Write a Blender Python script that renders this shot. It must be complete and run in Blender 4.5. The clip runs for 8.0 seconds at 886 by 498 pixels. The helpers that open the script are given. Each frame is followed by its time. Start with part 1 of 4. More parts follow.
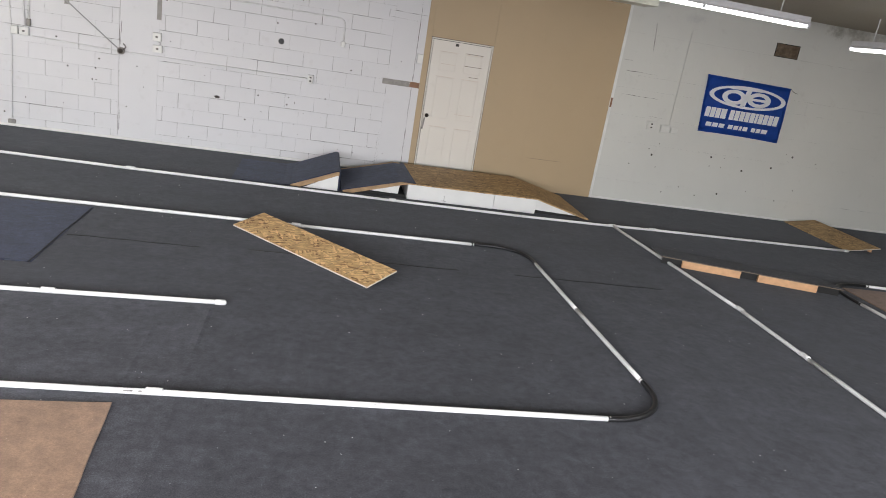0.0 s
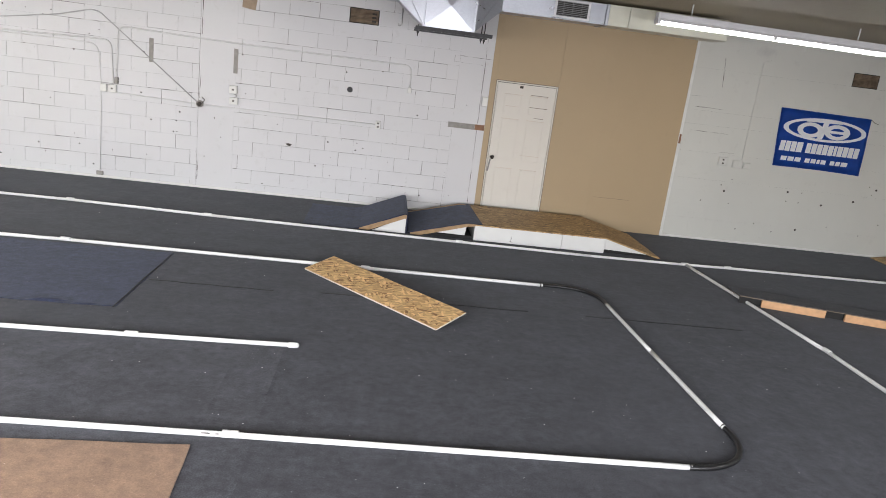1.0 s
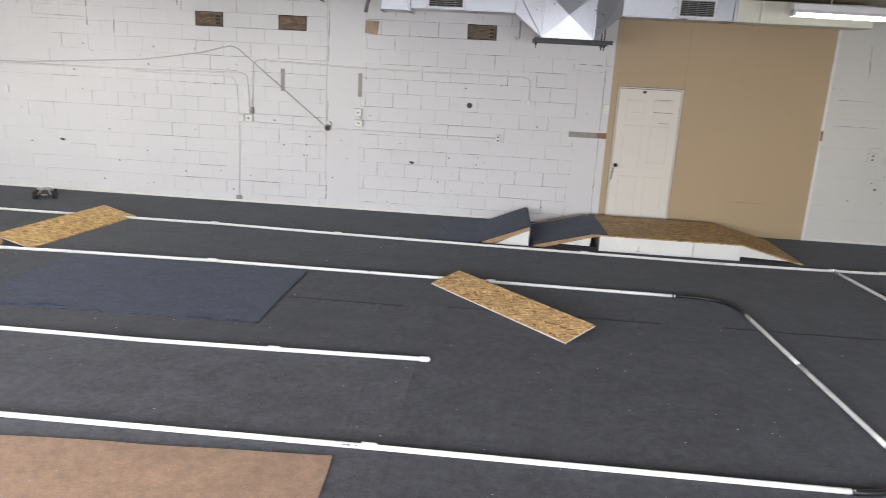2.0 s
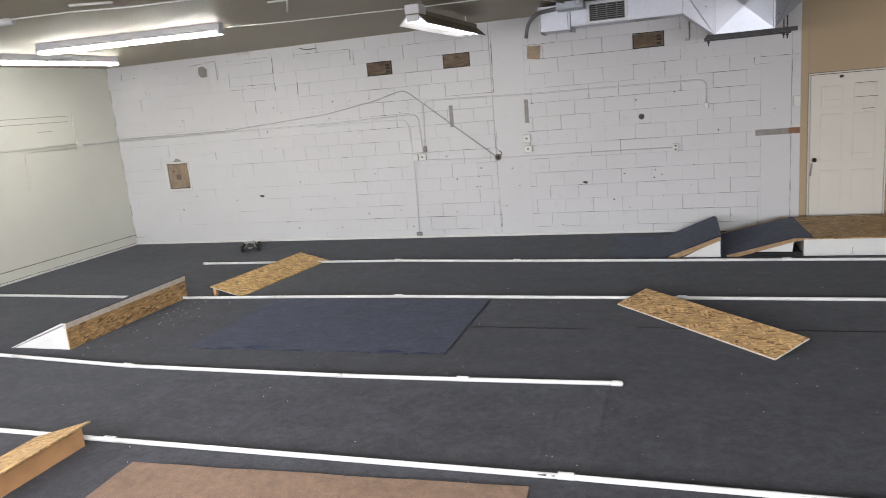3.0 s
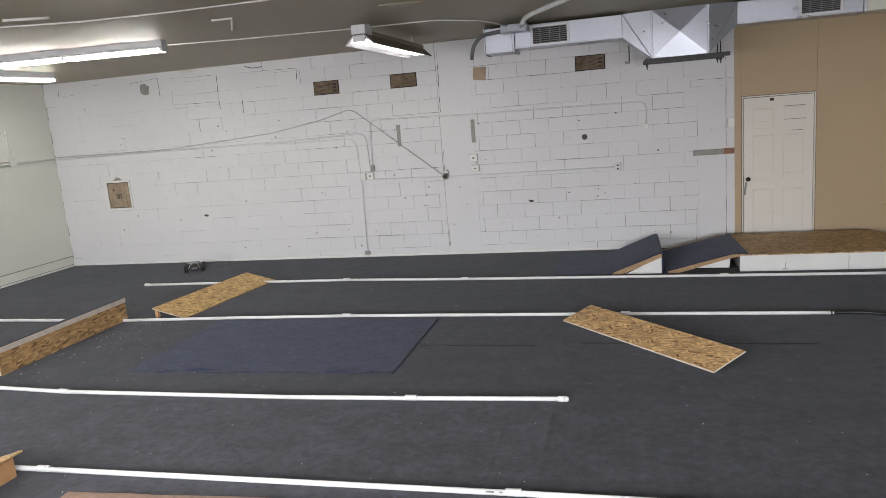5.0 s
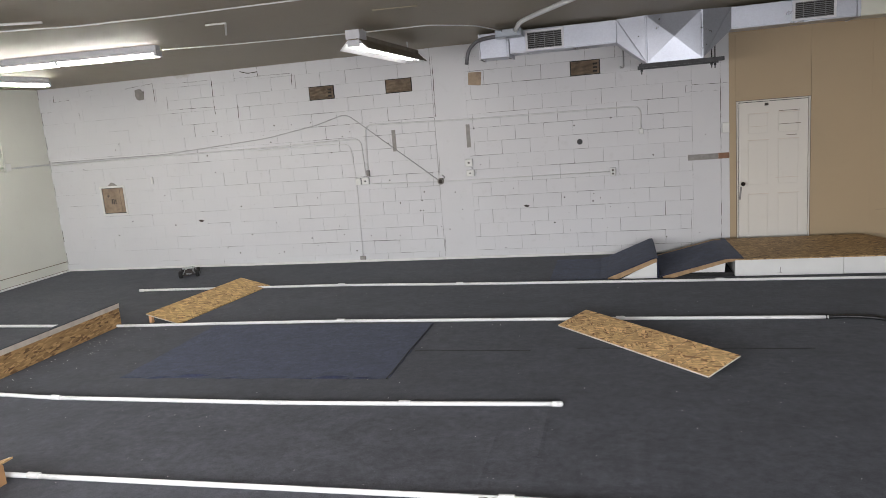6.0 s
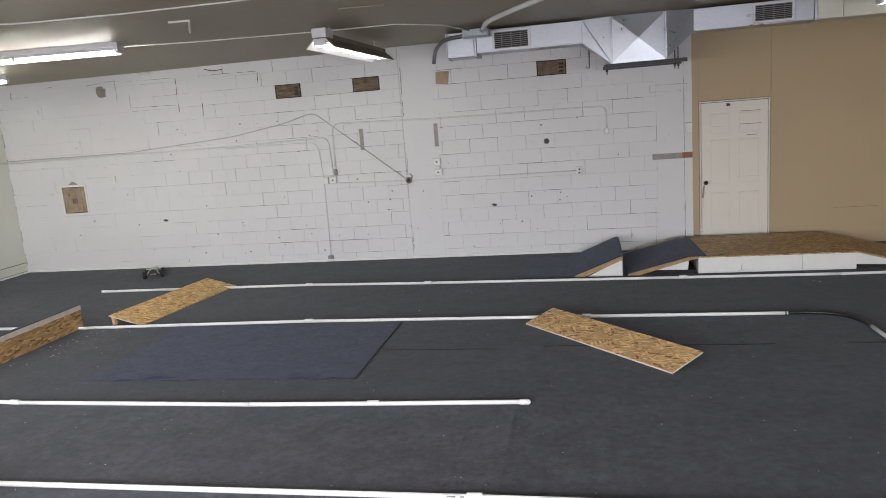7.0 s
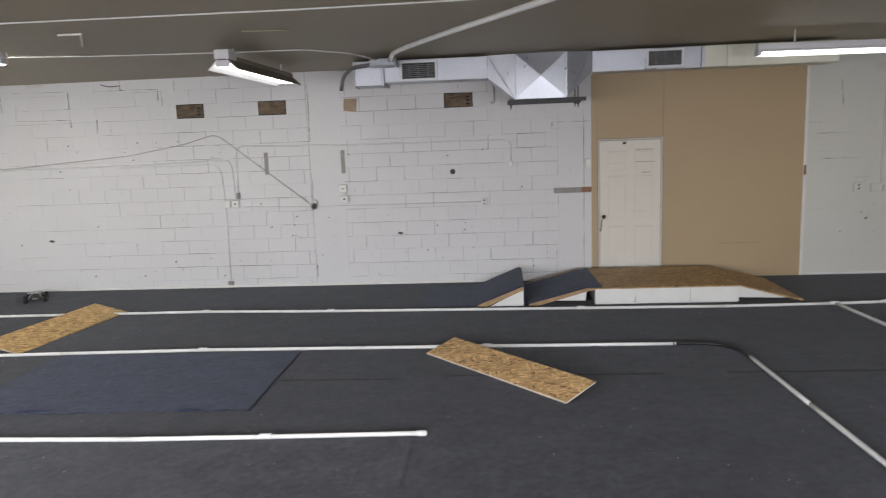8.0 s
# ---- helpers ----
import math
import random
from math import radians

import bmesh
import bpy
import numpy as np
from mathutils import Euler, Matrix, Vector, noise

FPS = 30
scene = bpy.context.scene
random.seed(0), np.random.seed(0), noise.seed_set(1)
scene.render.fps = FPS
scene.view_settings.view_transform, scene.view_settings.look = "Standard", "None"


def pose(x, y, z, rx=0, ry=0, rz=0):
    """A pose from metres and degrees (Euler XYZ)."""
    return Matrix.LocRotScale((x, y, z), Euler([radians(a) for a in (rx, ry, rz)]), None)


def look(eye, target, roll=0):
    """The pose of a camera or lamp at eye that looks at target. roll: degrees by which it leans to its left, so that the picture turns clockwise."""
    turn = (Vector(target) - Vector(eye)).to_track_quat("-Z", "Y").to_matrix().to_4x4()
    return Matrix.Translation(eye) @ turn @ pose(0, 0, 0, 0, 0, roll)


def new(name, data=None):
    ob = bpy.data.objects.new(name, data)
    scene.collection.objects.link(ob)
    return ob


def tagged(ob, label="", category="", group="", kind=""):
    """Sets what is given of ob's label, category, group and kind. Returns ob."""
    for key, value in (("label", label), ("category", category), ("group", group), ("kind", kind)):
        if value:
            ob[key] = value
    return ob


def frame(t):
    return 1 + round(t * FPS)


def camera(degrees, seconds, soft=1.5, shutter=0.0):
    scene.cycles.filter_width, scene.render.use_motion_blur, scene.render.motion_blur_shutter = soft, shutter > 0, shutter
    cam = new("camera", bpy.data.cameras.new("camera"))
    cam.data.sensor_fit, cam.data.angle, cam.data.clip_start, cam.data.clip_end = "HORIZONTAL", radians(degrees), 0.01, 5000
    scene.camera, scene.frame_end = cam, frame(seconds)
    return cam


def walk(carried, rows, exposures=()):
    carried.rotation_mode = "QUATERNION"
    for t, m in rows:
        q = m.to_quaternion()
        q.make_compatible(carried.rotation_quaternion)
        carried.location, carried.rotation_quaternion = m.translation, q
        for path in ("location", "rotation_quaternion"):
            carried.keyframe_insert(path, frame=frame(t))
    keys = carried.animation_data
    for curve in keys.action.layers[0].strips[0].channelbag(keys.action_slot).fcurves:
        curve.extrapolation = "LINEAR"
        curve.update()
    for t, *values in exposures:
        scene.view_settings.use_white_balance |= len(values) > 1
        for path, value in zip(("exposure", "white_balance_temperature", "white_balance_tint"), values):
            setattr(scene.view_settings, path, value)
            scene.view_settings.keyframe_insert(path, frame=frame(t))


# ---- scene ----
cam = camera(64.2, 8.0, soft=0.75, shutter=0.3)
PATH = [
    (0, (0.118, -0.103, 2.198), (0.504, 1.769, 1.61), 9.4),
    (0.1, (0.109, -0.1, 2.202), (0.4819, 1.7782, 1.6176), 9.26),
    (0.2, (0.1, -0.097, 2.207), (0.452, 1.7874, 1.6254), 9.12),
    (0.3, (0.09, -0.093, 2.211), (0.4179, 1.7966, 1.6393), 8.98),
    (0.4, (0.081, -0.09, 2.216), (0.3908, 1.8058, 1.6623), 8.84),
    (0.5, (0.072, -0.087, 2.22), (0.368, 1.815, 1.676), 8.7),
    (0.6, (0.075, -0.086, 2.216), (0.3441, 1.8206, 1.6896), 8.38),
    (0.7, (0.079, -0.085, 2.211), (0.3249, 1.8262, 1.7071), 8.06),
    (0.8, (0.082, -0.085, 2.207), (0.3071, 1.8318, 1.7024), 7.74),
    (0.9, (0.086, -0.084, 2.202), (0.291, 1.8374, 1.7029), 7.42),
    (1, (0.089, -0.083, 2.198), (0.283, 1.843, 1.694), 7.1),
    (1.2, (0.073, -0.078, 2.201), (0.228, 1.855, 1.709), 6.8),
    (2.3, (0.019, -0.087, 2.201), (-0.258, 1.832, 1.71), 0.7),
    (2.4, (0.014, -0.07, 2.188), (-0.3095, 1.8425, 1.7164), -0.1),
    (2.5, (0.009, -0.054, 2.174), (-0.375, 1.853, 1.712), -0.9),
    (2.6, (0.011, -0.046, 2.172), (-0.4339, 1.8494, 1.7271), -1.74),
    (2.7, (0.012, -0.038, 2.169), (-0.487, 1.8458, 1.7297), -2.58),
    (2.8, (0.014, -0.031, 2.167), (-0.5327, 1.8422, 1.7349), -3.42),
    (2.9, (0.015, -0.023, 2.164), (-0.5835, 1.8386, 1.7398), -4.26),
    (3, (0.017, -0.015, 2.162), (-0.622, 1.835, 1.748), -5.1),
    (3.1, (0.019, -0.014, 2.158), (-0.6325, 1.838, 1.7485), -5.06),
    (3.3, (0.024, -0.012, 2.151), (-0.6123, 1.844, 1.7505), -4.98),
    (3.5, (0.028, -0.01, 2.144), (-0.591, 1.85, 1.749), -4.9),
    (3.7, (0.034, -0.014, 2.146), (-0.568, 1.858, 1.7611), -4.74),
    (4, (0.042, -0.019, 2.15), (-0.498, 1.87, 1.779), -4.5),
    (5.5, (0.04, -0.035, 2.168), (-0.458, 1.866, 1.793), -4.7),
    (6, (0.062, -0.012, 2.154), (-0.43, 1.893, 1.794), -4.7),
    (6.5, (0.054, -0.01, 2.154), (-0.413, 1.9, 1.79), -4.7),
    (6.8, (0.067, -0.015, 2.161), (-0.3711, 1.903, 1.8001), -4.58),
    (7, (0.076, -0.018, 2.166), (-0.331, 1.905, 1.794), -4.5),
    (7.2, (0.092, -0.014, 2.163), (-0.2783, 1.9174, 1.8064), -4.22),
    (7.3, (0.101, -0.013, 2.161), (-0.2515, 1.9236, 1.8077), -4.08),
    (7.4, (0.109, -0.011, 2.16), (-0.2199, 1.9298, 1.8078), -3.94),
    (7.5, (0.117, -0.009, 2.158), (-0.185, 1.936, 1.804), -3.8),
    (7.6, (0.126, -0.005, 2.163), (-0.1531, 1.945, 1.8075), -3.8),
    (7.7, (0.135, -0.001, 2.167), (-0.1239, 1.954, 1.81), -3.7),
    (7.8, (0.143, 0.003, 2.172), (-0.0883, 1.963, 1.8197), -3.3),
    (8, (0.161, 0.011, 2.181), (0.005, 1.981, 1.869), -2.2),
]
walk(cam, [(t, look(e, g, r)) for t, e, g, r in PATH],
     exposures=[(0, 0.40), (0.5, 0.52), (1.2, 0.48), (2.5, 0.30), (3.1, 0.1), (4.2, 0.03), (8, 0.0)])

# ---- light ----
world = bpy.data.worlds.new("world")
scene.world = world
world.use_nodes = True
wn = world.node_tree
sky = wn.nodes.new("ShaderNodeTexSky")
sky.sky_type, sky.sun_disc = "NISHITA", False
sky.sun_elevation, sky.sun_rotation = radians(40), radians(200)
wn.links.new(sky.outputs[0], wn.nodes["Background"].inputs[0])
wn.nodes["Background"].inputs[1].default_value = 0.1

# room extents
XL, XR, YB, YF, ZC = -9.67, 12.0, 10.51, -1.8, 3.21
WIN = (-9.2, 6.3, 0.35, 2.6)          # shop window behind the camera: x from, x to, sill, head

day = bpy.data.lights.new("window_daylight", "AREA")
day.shape, day.size, day.size_y = "RECTANGLE", WIN[1] - WIN[0] - 0.2, WIN[3] - WIN[2] - 0.1
day.energy, day.color = 1250, (0.972, 0.967, 1.0)
dayob = new("window_daylight", day)
dayob.matrix_world = look(((WIN[0] + WIN[1]) / 2, YF - 0.1, (WIN[2] + WIN[3]) / 2), ((WIN[0] + WIN[1]) / 2, YF + 4, -4.6))
TUBE_POWER, OLD_TUBE_POWER, DIM_TUBE_POWER, FILL_POWER = 48.0, 10.0, 5.0, 27.0


# ---- materials ----
def mat(name, rough=0.6, metal=0.0):
    m = bpy.data.materials.new(name)
    m.use_nodes = True
    b = m.node_tree.nodes["Principled BSDF"]
    b.inputs["Roughness"].default_value, b.inputs["Metallic"].default_value = rough, metal
    return m, m.node_tree, b


def node(nt, kind, **vals):
    n = nt.nodes.new(kind)
    for k, v in vals.items():
        n.inputs[k.replace("_", " ")].default_value = v
    return n


def ramp(nt, src, stops):
    r = nt.nodes.new("ShaderNodeValToRGB")
    el = r.color_ramp.elements
    while len(el) < len(stops):
        el.new(0.5)
    for e, (p, c) in zip(el, stops):
        e.position, e.color = p, (*c, 1)
    nt.links.new(src, r.inputs[0])
    return r.outputs[0]


def coords(nt, scale=(1, 1, 1), rot=(0, 0, 0), world_space=True):
    m = nt.nodes.new("ShaderNodeMapping")
    m.inputs["Scale"].default_value, m.inputs["Rotation"].default_value = scale, rot
    if world_space:
        src = nt.nodes.new("ShaderNodeNewGeometry").outputs["Position"]
    else:
        src = nt.nodes.new("ShaderNodeTexCoord").outputs["Object"]
    nt.links.new(src, m.inputs[0])
    return m.outputs[0]


def noisy(nt, vec, scale, detail=4, rough=0.55):
    n = node(nt, "ShaderNodeTexNoise", Scale=scale, Detail=detail, Roughness=rough)
    nt.links.new(vec, n.inputs["Vector"])
    return n.outputs["Fac"]


def mixed(nt, fac, a, b, blend="MIX"):
    n = nt.nodes.new("ShaderNodeMix")
    n.data_type, n.blend_type = "RGBA", blend
    for sock, v in ((n.inputs[0], fac), (n.inputs[6], a), (n.inputs[7], b)):
        if isinstance(v, (int, float)):
            sock.default_value = v
        elif isinstance(v, tuple):
            sock.default_value = (*v, 1)
        else:
            nt.links.new(v, sock)
    return n.outputs[2]


def bump(nt, b, src, strength, dist):
    n = node(nt, "ShaderNodeBump", Strength=strength, Distance=dist)
    nt.links.new(src, n.inputs["Height"])
    nt.links.new(n.outputs[0], b.inputs["Normal"])


def plain(name, col, rough=0.5, metal=0.0, vary=0.12, scale=9.0, bumps=0.0, fine=160):
    """Paint, plastic or metal with soft stains and fine grain."""
    m, nt, b = mat(name, rough, metal)
    v = coords(nt)
    big = noisy(nt, v, scale, 5)
    lo, hi = tuple(c * (1 - vary) for c in col), tuple(min(1, c * (1 + vary)) for c in col)
    nt.links.new(ramp(nt, big, [(0.3, lo), (0.7, hi)]), b.inputs["Base Color"])
    if bumps:
        bump(nt, b, noisy(nt, v, fine, 3), bumps, 0.002)
    return m


def wall_paint(name, col, dirt, amount=0.5, pieces=False, stains=()):
    m, nt, b = mat(name, 0.55)
    v = coords(nt)
    big, mid = noisy(nt, v, 0.9, 5), noisy(nt, v, 7, 6, 0.65)
    base = ramp(nt, big, [(0.3, tuple(c * 0.95 for c in col)), (0.7, col)])
    spots = ramp(nt, mid, [(0.60, (0, 0, 0)), (0.78, (1, 1, 1))])
    sc = node(nt, "ShaderNodeMath")
    sc.operation = "MULTIPLY"
    nt.links.new(spots, sc.inputs[0])
    sc.inputs[1].default_value = amount
    out = mixed(nt, sc.outputs[0], base, dirt)
    if pieces:
        info = nt.nodes.new("ShaderNodeObjectInfo")
        out = mixed(nt, 1.0, out, ramp(nt, info.outputs["Random"], [(0, (0.985, 0.985, 0.987)), (1, (1, 1, 1))]), "MULTIPLY")
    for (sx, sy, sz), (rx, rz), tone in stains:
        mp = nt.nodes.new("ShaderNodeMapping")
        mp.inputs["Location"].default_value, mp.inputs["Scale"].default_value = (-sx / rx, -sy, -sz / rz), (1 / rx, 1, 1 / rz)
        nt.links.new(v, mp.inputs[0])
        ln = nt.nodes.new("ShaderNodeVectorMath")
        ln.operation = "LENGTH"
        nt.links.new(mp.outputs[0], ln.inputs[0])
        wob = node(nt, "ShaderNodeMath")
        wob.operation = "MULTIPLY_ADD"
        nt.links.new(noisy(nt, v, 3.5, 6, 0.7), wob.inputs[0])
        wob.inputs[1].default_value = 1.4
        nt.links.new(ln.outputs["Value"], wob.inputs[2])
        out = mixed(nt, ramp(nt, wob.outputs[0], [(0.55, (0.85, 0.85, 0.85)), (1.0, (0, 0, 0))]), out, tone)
    nt.links.new(out, b.inputs["Base Color"])
    bump(nt, b, noisy(nt, v, 70, 5, 0.7), 0.35, 0.004)
    return m


def osb_material(name, light, dark, lie="x", rough=0.65):
    """Pressed wood strands: three layers of stretched cells, each strand of one tone."""
    m, nt, b = mat(name, rough)
    out = None
    for k, (turn, sx, sy, seed) in enumerate(((0.2, 46, 10, 0.0), (-0.3, 38, 8.5, 3.1), (0.6, 50, 12, 7.7), (-0.65, 58, 14, 11.3))):
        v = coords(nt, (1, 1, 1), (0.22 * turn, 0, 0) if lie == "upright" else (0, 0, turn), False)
        st = nt.nodes.new("ShaderNodeMapping")
        st.inputs["Scale"].default_value, st.inputs["Location"].default_value = (sy, sx, sx) if lie == "x" else (sx, sy, sx), (seed, seed, seed)
        nt.links.new(v, st.inputs[0])
        c = node(nt, "ShaderNodeTexVoronoi", Scale=1.0, Randomness=1.0)
        nt.links.new(st.outputs[0], c.inputs["Vector"])
        sep = nt.nodes.new("ShaderNodeSeparateColor")
        nt.links.new(c.outputs["Color"], sep.inputs[0])
        mid = tuple(0.55 * a + 0.45 * d for a, d in zip(light, dark))
        tone = ramp(nt, sep.outputs[0], [(0.0, tuple(0.8 * a for a in dark)), (0.05, dark), (0.10, tuple(1.25 * a for a in dark)), (0.15, mid), (0.42, tuple(0.80 * a for a in light)), (0.68, light), (1.0, tuple(min(1, f * a) for a, f in zip(light, (1.35, 1.42, 1.5))))])
        if out is None:
            out, hgt = tone, sep.outputs[1]
        else:
            pick = ramp(nt, sep.outputs[2], [(0.52, (0, 0, 0)), (0.54, (1, 1, 1))])
            out = mixed(nt, pick, out, tone)
    g = noisy(nt, coords(nt, (1, 1, 1), (0, 0, 0), False), 2.2, 4)
    out = mixed(nt, 1.0, out, ramp(nt, g, [(0.3, (0.84, 0.82, 0.8)), (0.7, (1, 1, 1))]), "MULTIPLY")
    nt.links.new(out, b.inputs["Base Color"])
    bump(nt, b, hgt, 0.3, 0.002)
    return m


def carpet_material(name, col, blue, worn, rough=1.0):
    """Short needle-felt carpet: rubbed lanes, mottling, coarse fibre grain and loose fluff."""
    m, nt, b = mat(name, 0.95)
    v = coords(nt)
    lanes = noisy(nt, coords(nt, (0.6, 1.0, 1.0)), 0.8, 6, 0.6)
    fine = noisy(nt, v, 120, 4, 0.75)
    blotch = noisy(nt, v, 4, 6, 0.7)
    mottle = noisy(nt, v, 15, 6, 0.72)
    c1 = ramp(nt, lanes, [(0.32, col), (0.68, blue)])
    c2 = mixed(nt, 1.0, c1, ramp(nt, blotch, [(0.3, (1 - 0.30 * rough, 1 - 0.30 * rough, 1 - 0.29 * rough)), (0.72, (1 + 0.30 * rough, 1 + 0.31 * rough, 1 + 0.36 * rough))]), "MULTIPLY")
    c2 = mixed(nt, 1.0, c2, ramp(nt, mottle, [(0.32, (1 - 0.36 * rough,) * 3), (0.70, (1 + 0.36 * rough,) * 3)]), "MULTIPLY")
    c3 = mixed(nt, 1.0, c2, ramp(nt, fine, [(0.3, (1 - 0.45 * rough,) * 3), (0.7, (1 + 0.5 * rough,) * 3)]), "MULTIPLY")
    fluff = ramp(nt, noisy(nt, v, 60, 2, 0.5), [(0.75, (0, 0, 0)), (0.77, (1, 1, 1))])
    nt.links.new(mixed(nt, fluff, c3, worn), b.inputs["Base Color"])
    b.inputs["Sheen Weight"].default_value, b.inputs["Sheen Roughness"].default_value = 0.12, 0.5
    b.inputs["Sheen Tint"].default_value = (0.85, 0.9, 1.0, 1)
    b.inputs["Specular IOR Level"].default_value = 0.2
    bump(nt, b, mottle, 0.5, 0.006)
    return m


def pvc_material():
    m, nt, b = mat("white_pvc", 0.35)
    v = coords(nt)
    scuff = ramp(nt, noisy(nt, coords(nt, (1.0, 7.0, 7.0)), 5.5, 5, 0.7), [(0.62, (0, 0, 0)), (0.70, (1, 1, 1))])
    base = ramp(nt, noisy(nt, v, 3, 4), [(0.3, (0.70, 0.70, 0.70)), (0.7, (0.79, 0.79, 0.78))])
    nt.links.new(mixed(nt, scuff, base, (0.42, 0.41, 0.40)), b.inputs["Base Color"])
    return m


def tin_material():
    m, nt, b = mat("galvanised_sheet", 0.38, 0.85)
    v = coords(nt)
    c = node(nt, "ShaderNodeTexVoronoi", Scale=60.0)
    nt.links.new(v, c.inputs["Vector"])
    sep = nt.nodes.new("ShaderNodeSeparateColor")
    nt.links.new(c.outputs["Color"], sep.inputs[0])
    sp = ramp(nt, sep.outputs[0], [(0, (0.40, 0.415, 0.47)), (1, (0.43, 0.45, 0.505))])
    nt.links.new(sp, b.inputs["Base Color"])
    nt.links.new(ramp(nt, noisy(nt, v, 4, 4), [(0.3, (0.26, 0.26, 0.26)), (0.7, (0.40, 0.40, 0.40))]), b.inputs["Roughness"])
    bump(nt, b, noisy(nt, v, 2.5, 2), 0.12, 0.03)
    return m


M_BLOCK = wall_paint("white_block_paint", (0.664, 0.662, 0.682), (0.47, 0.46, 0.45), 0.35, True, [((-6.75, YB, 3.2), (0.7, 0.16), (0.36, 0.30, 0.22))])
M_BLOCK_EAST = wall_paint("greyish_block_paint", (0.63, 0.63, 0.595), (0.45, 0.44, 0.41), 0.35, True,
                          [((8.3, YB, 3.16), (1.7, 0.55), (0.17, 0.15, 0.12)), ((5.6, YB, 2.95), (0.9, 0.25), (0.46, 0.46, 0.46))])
M_WALL = wall_paint("white_wall_paint", (0.64, 0.64, 0.61), (0.5, 0.49, 0.47), 0.3)
M_SIDE = wall_paint("cream_wall_paint", (0.68, 0.68, 0.62), (0.5, 0.49, 0.44), 0.25)
M_MORTAR, nt_, b_ = mat("half_painted_joint", 0.9)
v_ = coords(nt_)
nt_.links.new(ramp(nt_, noisy(nt_, v_, 4.0, 6, 0.72), [(0.38, (0.035, 0.033, 0.031)), (0.49, (0.16, 0.155, 0.15)), (0.62, (0.62, 0.62, 0.62))]), b_.inputs["Base Color"])
bump(nt_, b_, noisy(nt_, v_, 60, 4), 0.4, 0.003)
M_CEIL = wall_paint("beige_ceiling_paint", (0.34, 0.295, 0.215), (0.21, 0.175, 0.125), 0.5)
M_TAN = wall_paint("tan_panel_paint", (0.435, 0.328, 0.202), (0.36, 0.268, 0.165), 0.25)
M_DOOR = wall_paint("cream_door_paint", (0.72, 0.685, 0.63), (0.55, 0.5, 0.44), 0.25)
M_TRIM = plain("white_trim_paint", (0.72, 0.72, 0.70), 0.45, 0, 0.08, 6, 0.1)
M_DARKTRIM = plain("brown_edge", (0.16, 0.12, 0.09), 0.6, 0, 0.2)
M_OSB = osb_material("strand_board", (0.66, 0.43, 0.20), (0.235, 0.12, 0.048))
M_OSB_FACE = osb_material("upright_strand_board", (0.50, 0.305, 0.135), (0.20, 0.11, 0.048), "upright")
M_OSB_CROSS = osb_material("cross_laid_strand_board", (0.58, 0.375, 0.155), (0.24, 0.135, 0.055), "y")
M_OSB_DULL = osb_material("weathered_strand_board", (0.47, 0.305, 0.14), (0.19, 0.115, 0.052))
M_BOARDEDGE = plain("brown_board_edge", (0.36, 0.235, 0.125), 0.7, 0, 0.2, 14, 0.1)
M_PLYFACE = plain("brown_plywood_face", (0.46, 0.25, 0.115), 0.65, 0, 0.15, 6, 0.1)
M_LUMBER = plain("sawn_pine", (0.62, 0.36, 0.19), 0.6, 0, 0.12, 14, 0.1)
M_WHITEP = plain("white_painted_board", (0.72, 0.72, 0.71), 0.5, 0, 0.04, 4, 0.05)
M_EDGE = plain("pale_board_edge", (0.62, 0.55, 0.48), 0.7, 0, 0.12, 12)
M_CARPET = carpet_material("charcoal_carpet", (0.0290, 0.0286, 0.0317), (0.040, 0.040, 0.046), (0.15, 0.15, 0.16))
M_CARPET_PALE = carpet_material("rubbed_grey_carpet", (0.034, 0.0333, 0.037), (0.046, 0.046, 0.0525), (0.16, 0.16, 0.17))
M_BLUE = carpet_material("slate_blue_carpet", (0.027, 0.032, 0.060), (0.032, 0.039, 0.069), (0.14, 0.14, 0.15))
M_BROWN = carpet_material("brown_felt_mat", (0.205, 0.130, 0.083), (0.235, 0.150, 0.098), (0.4, 0.3, 0.24), 0.45)
M_SEAM = plain("black_seam_tape", (0.012, 0.012, 0.013), 0.8, 0, 0.3, 20)
M_PVC = pvc_material()
M_RUBBER = plain("black_hose", (0.012, 0.012, 0.013), 0.35, 0, 0.3, 30)
M_TIN = tin_material()
M_TINPAINT = plain("cream_painted_duct", (0.62, 0.62, 0.54), 0.4, 0, 0.06, 3)
M_STEEL = plain("dark_angle_iron", (0.035, 0.035, 0.038), 0.5, 0.4, 0.3, 18)
M_GRILLE = plain("grey_grille", (0.16, 0.16, 0.17), 0.45, 0.3, 0.15, 12)
# near-black that stands in for the shade inside gaps and hollows
M_GAP_SHADE = plain("gap_shade_black", (0.02, 0.02, 0.02), 0.9, 0, 0.2)
M_CONDUIT = plain("painted_conduit", (0.64, 0.64, 0.64), 0.45, 0, 0.12, 8)
M_GREYBOX = plain("grey_electrical_box", (0.33, 0.36, 0.40), 0.45, 0.3, 0.1)
M_CARD = plain("corrugated_cardboard", (0.30, 0.225, 0.16), 0.8, 0, 0.3, 9, 0.1)
M_INK = plain("dark_print", (0.05, 0.04, 0.035), 0.7)
M_CABLE = plain("grey_cable", (0.42, 0.42, 0.425), 0.5, 0, 0.15, 9)
M_TAPE = plain("grey_tape", (0.26, 0.245, 0.23), 0.5, 0, 0.2, 15)
M_RUST = plain("rusty_tape_end", (0.23, 0.12, 0.07), 0.7, 0, 0.25, 20)
M_LAMP = plain("white_enamel", (0.66, 0.66, 0.69), 0.35, 0, 0.05)
M_LAMPBACK = plain("brown_reflector_back", (0.20, 0.17, 0.13), 0.5, 0, 0.2)
M_BANNER = plain("blue_vinyl", (0.02, 0.095, 0.50), 0.32, 0, 0.12, 5)
